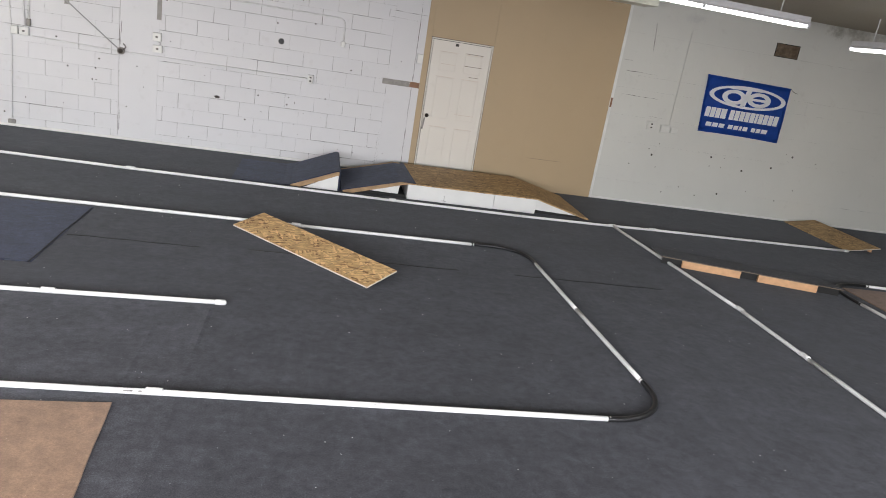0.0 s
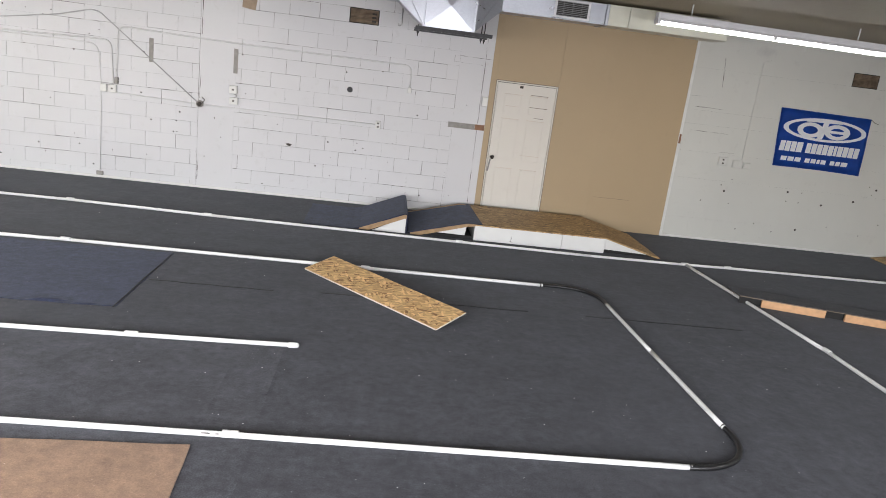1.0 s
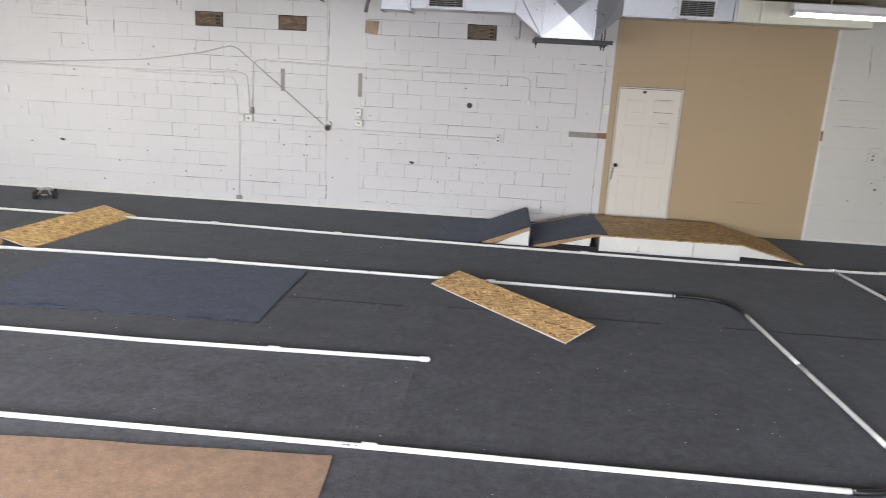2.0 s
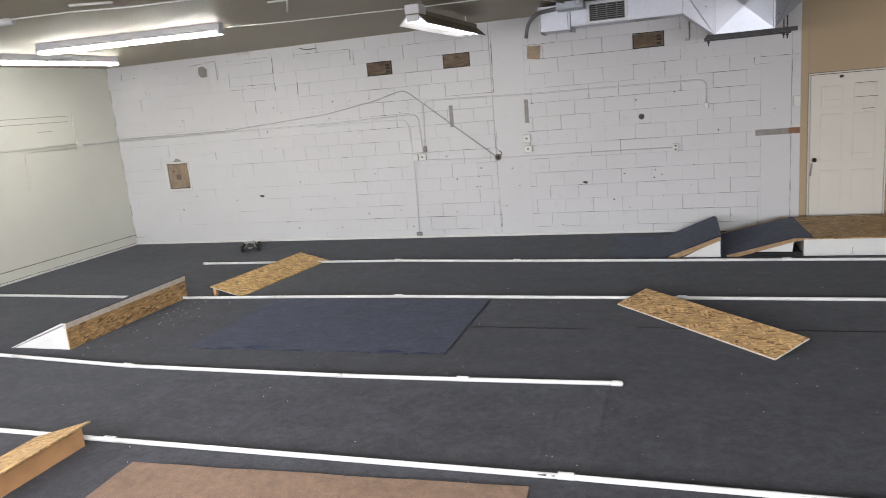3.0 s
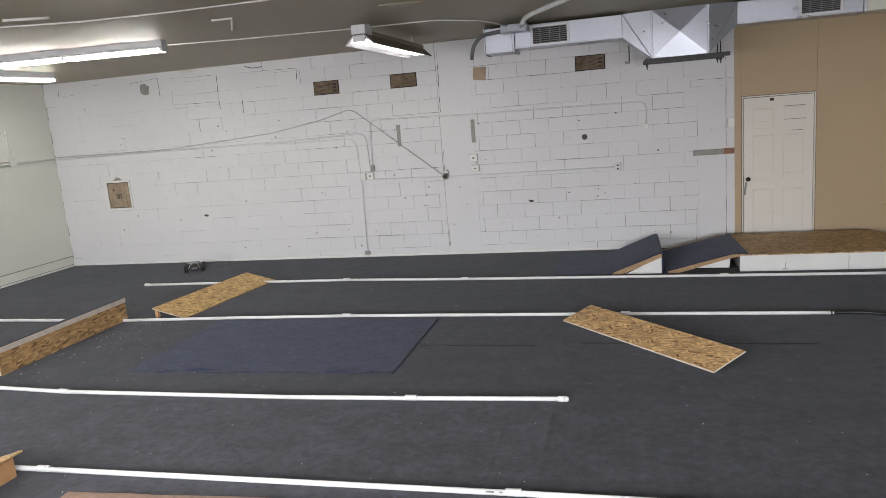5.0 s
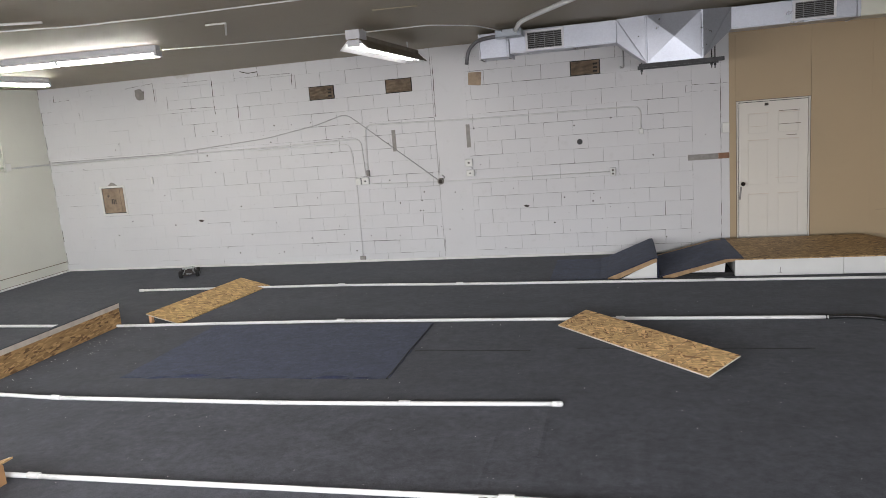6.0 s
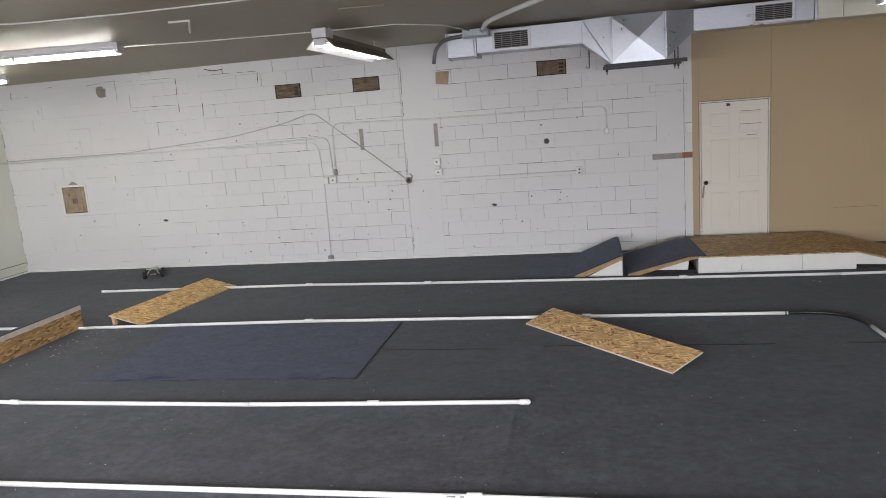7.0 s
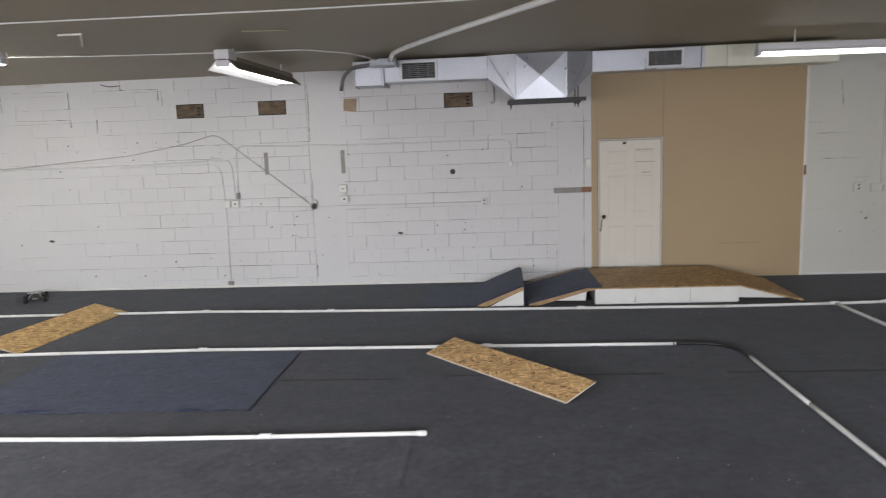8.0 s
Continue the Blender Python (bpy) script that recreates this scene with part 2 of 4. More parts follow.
M_PRINT = plain("white_print", (0.72, 0.74, 0.78), 0.4, 0, 0.04)
M_KNOB = plain("dark_bronze", (0.05, 0.04, 0.035), 0.35, 0.8, 0.15)
M_CHROME = plain("worn_steel", (0.45, 0.45, 0.46), 0.35, 0.9, 0.1)
M_TYRE = plain("tyre_rubber", (0.016, 0.016, 0.016), 0.8, 0, 0.3, 30)
M_SHELL = plain("grey_bodyshell", (0.35, 0.37, 0.38), 0.3, 0, 0.3, 30)
M_FLUFF = plain("white_carpet_crumbs", (0.62, 0.62, 0.60), 0.8, 0, 0.1)


def tube_glow(name, power, col):
    m, nt, b = mat(name, 0.4)
    b.inputs["Base Color"].default_value = (0.9, 0.9, 0.9, 1)
    b.inputs["Emission Color"].default_value = (*col, 1)
    b.inputs["Emission Strength"].default_value = power
    return m


M_TUBE = tube_glow("lit_tube", TUBE_POWER, (1.0, 0.985, 0.92))
M_TUBE_OLD = tube_glow("aged_lit_tube", OLD_TUBE_POWER, (1.0, 0.98, 0.90))
M_TUBE_DIM = tube_glow("dim_lit_tube", DIM_TUBE_POWER, (1.0, 0.98, 0.92))
# glow of the added fill panels, not of a known lamp
M_FILL_PANEL = tube_glow("fill_diffuser", FILL_POWER, (1.0, 0.97, 0.95))



# ---- building helpers ----
def link_mesh(name, bm, material, smooth=False):
    bmesh.ops.recalc_face_normals(bm, faces=bm.faces)
    me = bpy.data.meshes.new(name)
    bm.to_mesh(me)
    bm.free()
    mats = material if isinstance(material, (list, tuple)) else [material]
    for m in mats:
        me.materials.append(m)
    if smooth:
        for p in me.polygons:
            p.use_smooth = True
    return new(name, me)


def part(name, bm, material, parent, label="", smooth=False):
    ob = link_mesh(name, bm, material, smooth)
    ob.parent = parent
    return tagged(ob, label) if label else ob


def thing(name, label, category, at=(0, 0, 0), rz=0.0, group="", kind=""):
    ob = new(name)
    ob.empty_display_size = 0.1
    ob.matrix_basis = pose(*at, 0, 0, rz)
    return tagged(ob, label, category, group, kind)


def box(x0, x1, y0, y1, z0, z1, bevel=0.0, bm=None):
    mine = bmesh.new()
    bmesh.ops.create_cube(mine, size=1)
    for v in mine.verts:
        v.co = Vector(((x0 + x1) / 2 + v.co.x * (x1 - x0), (y0 + y1) / 2 + v.co.y * (y1 - y0), (z0 + z1) / 2 + v.co.z * (z1 - z0)))
    if bevel:
        bmesh.ops.bevel(mine, geom=mine.edges[:], offset=bevel, segments=1, affect="EDGES")
    if bm is None:
        return mine
    me = bpy.data.meshes.new("tmp")
    mine.to_mesh(me)
    bm.from_mesh(me)
    mine.free()
    bpy.data.meshes.remove(me)
    return bm


def prism(poly, axis, a, b, bm=None, bevel=0.0):
    """A polygon of two coordinates, drawn out along an axis from a to b."""
    mine = bmesh.new()
    def put(p, d):
        if axis == "y":
            return (p[0], d, p[1])
        if axis == "x":
            return (d, p[0], p[1])
        return (p[0], p[1], d)
    lo = [mine.verts.new(put(p, a)) for p in poly]
    hi = [mine.verts.new(put(p, b)) for p in poly]
    n = len(poly)
    mine.faces.new(lo)
    mine.faces.new(hi[::-1])
    for i in range(n):
        mine.faces.new((lo[i], hi[i], hi[(i + 1) % n], lo[(i + 1) % n]))
    if bevel:
        bmesh.ops.bevel(mine, geom=mine.edges[:], offset=bevel, segments=1, affect="EDGES")
    if bm is None:
        return mine
    me = bpy.data.meshes.new("tmp")
    mine.to_mesh(me)
    bm.from_mesh(me)
    mine.free()
    bpy.data.meshes.remove(me)
    return bm


def tube(pts, r, n=10, bm=None, ridges=0):
    """A round bar along a line of points; ridges: rings of a corrugated hose."""
    bm = bm or bmesh.new()
    pts = [Vector(p) for p in pts]
    rings = []
    for i, p in enumerate(pts):
        d = (pts[min(i + 1, len(pts) - 1)] - pts[max(i - 1, 0)]).normalized()
        side = d.cross(Vector((0, 0, 1)))
        if side.length < 0.1:
            side = d.cross(Vector((1, 0, 0)))
        side.normalize()
        up = side.cross(d)
        k = r * (0.86 if ridges and i % 2 else 1.0)
        rings.append([bm.verts.new(p + k * (math.cos(6.28318 * j / n) * side + math.sin(6.28318 * j / n) * up)) for j in range(n)])
    for a, b in zip(rings, rings[1:]):
        for j in range(n):
            bm.faces.new((a[j], a[(j + 1) % n], b[(j + 1) % n], b[j]))
    bm.faces.new(rings[0])
    bm.faces.new(rings[-1][::-1])
    return bm


def arc(p0, p1, p2, p3, n=24):
    """Points of a cubic curve."""
    out = []
    for i in range(n + 1):
        t = i / n
        out.append(sum((Vector(p) * w for p, w in zip((p0, p1, p2, p3), ((1 - t) ** 3, 3 * t * (1 - t) ** 2, 3 * t * t * (1 - t), t ** 3))), Vector()))
    return out


def bent(pts, r=0.06, n=5):
    """A line with its corners rounded."""
    pts = [Vector(p) for p in pts]
    out = [pts[0]]
    for a, b, c in zip(pts, pts[1:], pts[2:]):
        u, w = (a - b).normalized(), (c - b).normalized()
        q = min(r, (a - b).length / 2.1, (c - b).length / 2.1)
        for i in range(n + 1):
            t = i / n
            out.append((1 - t) ** 2 * (b + q * u) + 2 * t * (1 - t) * b + t * t * (b + q * w))
    return out + [pts[-1]]


def structure(name, bm, material, label, category, smooth=False):
    return tagged(link_mesh(name, bm, material, smooth), label, category, "", "structure")


# ---- structure ----
DOOR = (1.645, 2.556, 2.06)            # opening in the tan panel: x from, x to, height
PANEL = (1.547, 4.56)                 # tan panel: x from, x to
floor = structure("floor", box(XL - 0.2, XR + 0.2, YF - 0.2, YB + 0.25, -0.12, 0.0), M_CARPET, "dark charcoal needle-felt carpet laid wall to wall", "floor")
bm = prism([(XL - 0.2, ZC), (XR + 0.2, ZC), (XR + 0.2, 3.4), (XL - 0.2, 3.4)], "y", YF - 0.2, YB + 0.25)
structure("ceiling", bm, M_CEIL, "stained beige plaster ceiling", "ceiling")
MORTAR = YB + 0.006
wall_back = structure("wall_north", box(XL - 0.2, PANEL[0], MORTAR, YB + 0.22, 0, ZC + 0.1), M_MORTAR, "white painted concrete block wall with dark cracked joints", "wall")
wall_right_part = structure("wall_north_east", box(PANEL[1], XR, MORTAR, YB + 0.22, 0, ZC + 0.1), M_MORTAR, "smoothly painted white concrete block wall", "wall")
structure("wall_west", box(XL - 0.2, XL, YF - 0.2, MORTAR, 0, ZC + 0.1), M_SIDE, "plain cream painted side wall", "wall")
structure("wall_east", box(XR, XR + 0.2, YF - 0.2, YB + 0.22, 0, ZC + 0.1), M_SIDE, "plain cream painted side wall", "wall")
bm = box(XL, WIN[0], YF - 0.2, YF, 0, ZC + 0.1)
box(WIN[1], XR, YF - 0.2, YF, 0, ZC + 0.1, bm=bm)
box(WIN[0], WIN[1], YF - 0.2, YF, 0, WIN[2], bm=bm)
box(WIN[0], WIN[1], YF - 0.2, YF, WIN[3], ZC + 0.1, bm=bm)
structure("wall_south", bm, M_SIDE, "plain front wall with a wide shop window", "wall")

# tan panel with its seams, round the door
tan = thing("wall_panel", "tan painted plywood infill panel round the door", "wall panel", kind="structure")
PY0, PY1 = YB - 0.012, YB + 0.18
part("sheet", box(PANEL[0], DOOR[0] - 0.0135, PY0, PY1, 0, ZC + 0.05, 0.002), M_TAN, tan)
part("sheet", box(DOOR[0] - 0.0135, DOOR[1] + 0.0135, PY0, PY1, DOOR[2] + 0.0135, ZC + 0.05, 0.002), M_TAN, tan)
part("sheet", box(DOOR[1] + 0.0155, 3.30, PY0, PY1, 0, ZC + 0.05, 0.0004), M_TAN, tan)
part("sheet", box(3.3006, PANEL[1], PY0 + 0.0006, PY1, 0, ZC + 0.05, 0.0004), M_TAN, tan)
part("backing", box(PANEL[0] + 0.01, PANEL[1] - 0.01, PY1 + 0.001, YB + 0.22, 0, ZC + 0.05), M_DARKTRIM, tan)
part("batten", box(PANEL[1] - 0.03, PANEL[1] + 0.012, PY0 - 0.01, PY0 + 0.002, 0, ZC - 0.03, 0.002), M_TRIM, tan)
part("latch", box(4.535, 4.562, PY0 - 0.03, PY0 - 0.01, 1.46, 1.60, 0.004), M_RUST, tan)
part("scratch", box(3.38, 3.94, PY0 - 0.001, PY0 + 0.002, 0.498, 0.502), M_DARKTRIM, tan)

# door
door = thing("door_1", "closed cream six-panel door in the tan panel", "door", (DOOR[0], YB, 0), kind="structure")
w, h = DOOR[1] - DOOR[0], DOOR[2]
bm = box(-0.006, 0.012, -0.020, 0.10, 0, h + 0.006, 0.002)
box(w - 0.012, w + 0.006, -0.020, 0.10, 0, h + 0.006, 0.002, bm)
box(0.0125, w - 0.0125, -0.019, 0.10, h - 0.012, h + 0.0055, 0.002, bm)
part("frame", bm, M_DOOR, door)
for x in (-0.0125, w + 0.0065):
    part("frame_gap", box(x, x + 0.006, -0.0155, 0.0, 0, h + 0.0062), M_DARKTRIM, door)
part("frame_gap", box(-0.0125, w + 0.0125, -0.0155, 0.0, h + 0.0065, h + 0.0125), M_DARKTRIM, door)
# near-black sheet for the shade in the gap round the leaf
part("gap", box(0.0125, w - 0.0125, 0.03, 0.04, 0.0, h - 0.0125), M_GAP_SHADE, door)
part("leaf", box(0.020, w - 0.017, -0.005, 0.028, 0.012, h - 0.019, 0.003), M_DOOR, door)
for cx in (0.27, 0.65):
    for z0, z1 in ((0.16, 0.78), (0.92, 1.52), (1.62, 1.88)):
        p = bmesh.new()
        prism([(cx - 0.125, z0), (cx + 0.125, z0), (cx + 0.125, z1), (cx - 0.125, z1)], "y", -0.0105, -0.0055, p, 0.0045)
        part("panel", p, M_DOOR, door)
        q = box(cx - 0.135, cx + 0.135, -0.0065, -0.0052, z1 + 0.004, z1 + 0.012)
        part("moulding", q, M_EDGE, door)
# shadows of the panel mouldings, drawn as thin darker strips
for z, x0, x1 in ((1.90, 0.53, 0.79), (1.722, 0.53, 0.80), (1.57, 0.62, 0.76), (1.0, 0.49, 0.78), (1.71, 0.17, 0.38)):
    part("joint_or_shade", box(x0, x1, -0.0118, -0.0108, z, z + 0.007), M_DARKTRIM if x0 > 0.5 else M_EDGE, door)
bm = tube([(0.07, -0.005, 0.94), (0.07, -0.03, 0.94)], 0.016, 12)
bmesh.ops.create_uvsphere(bm, u_segments=12, v_segments=8, radius=0.03, matrix=Matrix.Translation((0.07, -0.055, 0.94)))
part("door_knob", bm, M_KNOB, door, "dark bronze knob", True)
part("pull_plate", prism([(0.018, 0.72), (0.042, 0.72), (0.062, 0.90), (0.04, 0.90)], "y", -0.016, -0.0055, None, 0.002), M_TAPE, door, "worn grey latch guard")
part("number_plate", box(0.35, 0.40, -0.012, -0.0055, 1.985, 2.02, 0.002), M_INK, door)
for z in (0.25, 1.05, 1.8):
    part("hinge", tube([(w - 0.012, -0.012, z), (w - 0.012, -0.012, z + 0.09)], 0.008, 8), M_EDGE, door)

# skirtings
structure("baseboard", box(XL, XL + 0.022, YF, YB - 0.02, 0.036, 0.175, 0.004), M_SIDE, "tall cream painted wooden skirting", "skirting")
# shadow line along the skirting's top edge, put in as a brown strip
structure("trim_3", box(XL, XL + 0.016, YF, YB - 0.02, 0.1754, 0.184), M_DARKTRIM, "dark strip painted as the shadow line above the wooden skirting", "trim")
structure("trim_4", box(XL, XL + 0.045, YF, YB - 0.02, 0, 0.026, 0.005), M_TRIM, "white shoe strip at the foot of the skirting", "trim")
structure("trim_5", box(XL, XL + 0.012, YF, YB - 0.02, 0.0265, 0.0355), M_DARKTRIM, "dark gap between skirting and shoe strip", "trim")
structure("trim_1", box(XL + 0.03, PANEL[0], YB - 0.014, YB + 0.008, 0, 0.035, 0.003), M_TRIM, "low white painted strip along the block wall", "trim")
structure("trim_2", box(PANEL[1], XR, YB - 0.014, YB + 0.008, 0, 0.035, 0.003), M_TRIM, "low white painted strip along the block wall", "trim")

# shop window behind
win = thing("window_1", "wide shop window in the front wall", "window", kind="structure")
bm = box(WIN[0], WIN[1], YF - 0.06, YF - 0.01, WIN[2], WIN[2] + 0.05)
box(WIN[0], WIN[1], YF - 0.06, YF - 0.01, WIN[3] - 0.05, WIN[3], bm=bm)
for k in range(6):
    x = WIN[0] + 0.025 + k * (WIN[1] - WIN[0] - 0.05) / 5
    box(x - 0.025, x + 0.025, YF - 0.058, YF - 0.012, WIN[2] + 0.05, WIN[3] - 0.05, bm=bm)
part("window_frame", bm, M_CHROME, win)

# ---- floor coverings ----
def flat(name, x0, x1, y0, y1, th, m, label, category, ragged=0.004, seed=1, z0=0.0):
    """A thin sheet on the floor, with slightly uneven edges."""
    rnd = random.Random(seed)
    poly = []
    for (ax, ay), (bx, by) in zip(((x0, y0), (x1, y0), (x1, y1), (x0, y1)), ((x1, y0), (x1, y1), (x0, y1), (x0, y0))):
        for k in range(12):
            t = k / 12
            poly.append((ax + (bx - ax) * t + rnd.uniform(-ragged, ragged), ay + (by - ay) * t + rnd.uniform(-ragged, ragged)))
    return tagged(link_mesh(name, prism(poly, "z", z0, z0 + th), m), label, category)


patch = thing("carpet_patch", "slate blue carpet patch with a wrinkled edge", "carpet", (-4.58, 5.40, 0))
rnd = random.Random(3)
poly = []
for (ax, ay), (bx, by) in (((0, 0), (2.65, 0.06)), ((2.65, 0.06), (2.64, 1.66)), ((2.64, 1.66), (0.0, 1.66)), ((0.0, 1.66), (0, 0))):
    poly += [(ax + (bx - ax) * k / 14 + rnd.uniform(-0.008, 0.008), ay + (by - ay) * k / 14 + rnd.uniform(-0.01, 0.01)) for k in range(14)]
part("sheet", prism(poly, "z", 0.0, 0.005), M_BLUE, patch)
for x, y, ln, hgt in ((0.28, -0.01, 0.24, 0.013), (0.55, 0.04, 0.36, 0.018), (1.0, 0.01, 0.25, 0.008), (1.95, 0.04, 0.32, 0.016), (2.3, 0.04, 0.2, 0.010)):
    bm = bmesh.new()
    ring = []
    for k in range(9):
        t = k / 8
        hh = hgt * math.sin(3.1416 * t) + 0.0005
        yy = y + 0.04 * t + 0.006 * math.sin(9 * t)
        ring.append([bm.verts.new((x + ln * t, yy + d, 0.0045 + (hh if d == 0 else 0))) for d in (-0.022, 0.0, 0.035)])
    for a, b in zip(ring, ring[1:]):
        for q in range(2):
            bm.faces.new((a[q], a[q + 1], b[q + 1], b[q]))
    part("wrinkle", bm, M_BLUE, patch)
part("curled_edge", prism([(2.63 + 0.003 * math.sin(k), 0.05 + k * 0.16) for k in range(11)] + [(2.641 + 0.003 * math.sin(k), 0.05 + k * 0.16) for k in range(10, -1, -1)], "z", 0.0, 0.008), M_SEAM, patch, "dark curled edge")
rubbed = flat("carpet_length", -7.4, -0.50, -1.7, 4.88, 0.0012, M_CARPET_PALE, "paler rubbed grey carpet length beside the dark one", "carpet", 0.010, 8)
part("crease", prism([(-0.55, 0.0008), (-0.505, 0.006), (-0.48, 0.0008)], "y", 4.15, 4.86), M_CARPET_PALE, rubbed, "low crease in the felt")
part("crease", prism([(-0.86, 0.0008), (-0.82, 0.004), (-0.79, 0.0008)], "y", 3.75, 4.5), M_CARPET_PALE, rubbed, "low crease in the felt")
flat("carpet_strip", -0.86, -0.14, 8.93, 10.2, 0.004, M_BLUE, "slate blue carpet strip leading up to the jump", "carpet", 0.006, 4)
mat_ob = flat("floor_mat", 0.0, 2.63, -2.2, 0.0, 0.012, M_BROWN, "brown felt mat lying beside the white pipe", "mat", 0.006, 5)
mat_ob.matrix_basis = pose(-3.43, 3.338, 0, 0, 0, 3.15)
flat("floor_mat", 6.5, 9.5, 4.2, 6.98, 0.01, M_BROWN, "brown felt mat inside the pipe loop", "mat", 0.006, 6)
for x0, x1, y in ((-1.9, -0.79, 6.19), (-0.37, 1.62, 6.25), (2.19, 3.81, 6.27)):
    poly = [(x0 + (x1 - x0) * k / 10, y + 0.006 * math.sin(k * 2.1 + x0)) for k in range(11)]
    poly += [(p[0], p[1] + 0.016) for p in poly[::-1]]
    tagged(link_mesh("carpet_seam", prism(poly, "z", 0.0, 0.002), M_SEAM), "dark open seam between two carpet lengths", "carpet seam", "carpet seams")

# ---- track pipes ----
PR = 0.0175


def pipe_run(label, pts, joints=(), cap=False, cap_start=False):
    """White pipes laid end to end through pts; joints: points that carry a coupling."""
    run = thing("track_pipe", label, "pipe", (pts[0][0], pts[0][1], 0), group="track pipes")
    base = Vector((pts[0][0], pts[0][1], 0))
    loc = [Vector((p[0], p[1], PR)) - base for p in pts]
    for a, b in zip(loc, loc[1:]):
        n = 6
        part("pipe", tube([a + (b - a) * k / n for k in range(n + 1)], PR, 12), M_PVC, run, "", True)
    for j in joints:
        c = Vector((j[0], j[1], PR)) - base
        i = min(range(len(loc) - 1), key=lambda q: ((loc[q] + loc[q + 1]) / 2 - c).length - (loc[q + 1] - loc[q]).length / 2)
        d = (loc[i + 1] - loc[i]).normalized() * 0.045
        c.z += 0.005
        part("coupling", tube([c - d, c - d * 0.96, c + d * 0.96, c + d], PR + 0.005, 12), M_PVC, run, "", True)
    for on, c, e in ((cap, loc[-1], loc[-2]), (cap_start, loc[0], loc[1])):
        if on:
            d = (c - e).normalized()
            bm = tube([c - d * 0.05, c + d * 0.010], PR + 0.004, 12)
            bmesh.ops.create_uvsphere(bm, u_segments=12, v_segments=8, radius=PR + 0.0038, matrix=Matrix.Translation(c + d * 0.010))
            part("end_cap", bm, M_PVC, run, "domed white cap", True)
    return run


def hose(pts, base, parent_label):
    h = thing("hose", parent_label, "hose", (base[0], base[1], 0), group="hose bends")
    b = Vector((base[0], base[1], 0))
    part("sleeve", tube([Vector(p) - b for p in pts], 0.021, 10, None, 1), M_RUBBER, h, "", True)
    return h


front_run = pipe_run("scuffed white plastic pipe lying along the floor", [(-7.6, 3.575), (-3.835, 3.58), (-0.62, 3.606), (2.144, 3.607)], [(-3.835, 3.58), (-0.62, 3.606)])
hose(arc((2.12, 3.607, 0.0165), (2.42, 3.60, 0.0165), (2.66, 3.80, 0.0165), (2.602, 4.17, 0.0165), 60), (2.12, 3.6), "black ribbed hose bend joining two white pipes")
for x, y, ln in ((-0.78, 3.591, 0.05), (-0.70, 3.591, 0.02), (-0.745, 3.591, 0.012), (0.55, 3.596, 0.10), (1.1, 3.597, 0.06)):
    part("pen_mark", box(x + 7.6, x + 7.6 + ln, y - 3.561 - 0.0165, y - 3.561 - 0.012, PR * 1.3, PR * 1.72), M_TAPE, front_run)
pipe_run("white plastic pipe slanting across the floor", [(2.602, 4.149), (2.555, 5.45), (2.518, 6.66)], [])
hose(arc((2.519, 6.64, 0.0165), (2.53, 6.98, 0.0165), (2.38, 7.19, 0.0165), (1.91, 7.118, 0.0165), 60), (2.5, 6.66), "black ribbed hose bend joining two white pipes")
pipe_run("long white plastic pipe lying along the floor", [(1.94, 7.118), (0.02, 7.135), (-3.037, 7.145), (-4.6, 7.09), (-5.8, 7.03), (-9.2, 7.10)], [(0.02, 7.135), (-3.037, 7.145)])
pipe_run("bowed white plastic pipe with a capped end", [(-7.9, 5.07), (-6.37, 4.987), (-4.83, 4.872), (-2.635, 4.868), (-1.612, 4.90), (-0.43, 4.95)], [(-4.83, 4.872), (-1.612, 4.90)], True)
pipe_run("long white plastic pipe in front of the jumps", [(-6.91, 8.835), (-3.72, 8.872), (-2.02, 8.78), (1.17, 8.69), (2.9, 8.645), (4.2, 8.68), (4.82, 8.72), (8.02, 8.81)], [(-3.72, 8.872), (-2.02, 8.78), (1.17, 8.69), (4.2, 8.68), (4.82, 8.72)], True, True)
pipe_run("white plastic pipe running towards the shop front", [(4.215, 8.69), (4.429, 5.846), (4.433, 4.826), (4.44, 1.6)], [(4.429, 5.846), (4.433, 4.826)])
pipe_run("white plastic pipe round the brown mat", [(6.93, 7.11), (9.4, 6.95)])
pipe_run("white plastic pipe round the brown mat", [(6.28, 6.42), (6.35, 4.4)])
hose(arc((6.96, 7.11, 0.0165), (6.35, 7.16, 0.0165), (6.27, 6.85, 0.0165), (6.281, 6.39, 0.0165), 50), (6.9, 7.1), "black hose bend at the pipe loop")


# ---- jumps and ramps ----
def wedge_board(label, low_a, low_b, width, rise, m, side=1, pale=False, inset=0.14):
    """A strand board tipped up along one long edge. low_a to low_b is the edge on the floor; the raised edge lies to its left (side 1)."""
    a, b = Vector((*low_a, 0)), Vector((*low_b, 0))
    d = b - a
    L = d.length
    ob = thing("ramp_board", label, "ramp", (a.x, a.y, 0), math.degrees(math.atan2(d.y, d.x)), "low ramp boards")
    th, s = 0.014, side
    poly = [(0, 0.0), (s * width, rise), (s * width, rise + th), (0, th)]
    part("board", prism(poly, "x", 0, L, None, 0.0015), m, ob)
    n = math.hypot(width, rise)
    for e in (0.0, L):
        k = -0.003 if e == 0 else 0.003
        part("sawn_edge", prism([(s * 0.004, 0.002), (s * (width - 0.004), rise + 0.001), (s * (width - 0.004), rise + th - 0.002), (s * 0.004, th - 0.001)], "x", min(e, e + k), max(e, e + k)), M_EDGE, ob)
    if pale:
        part("sawn_edge", box(0.004, L - 0.004, min(0, -s * 0.003), max(0, -s * 0.003), 0.001, th - 0.002), M_EDGE, ob)
    for x in (inset, L / 2, L - inset):
        y1 = s * (width - 0.03)
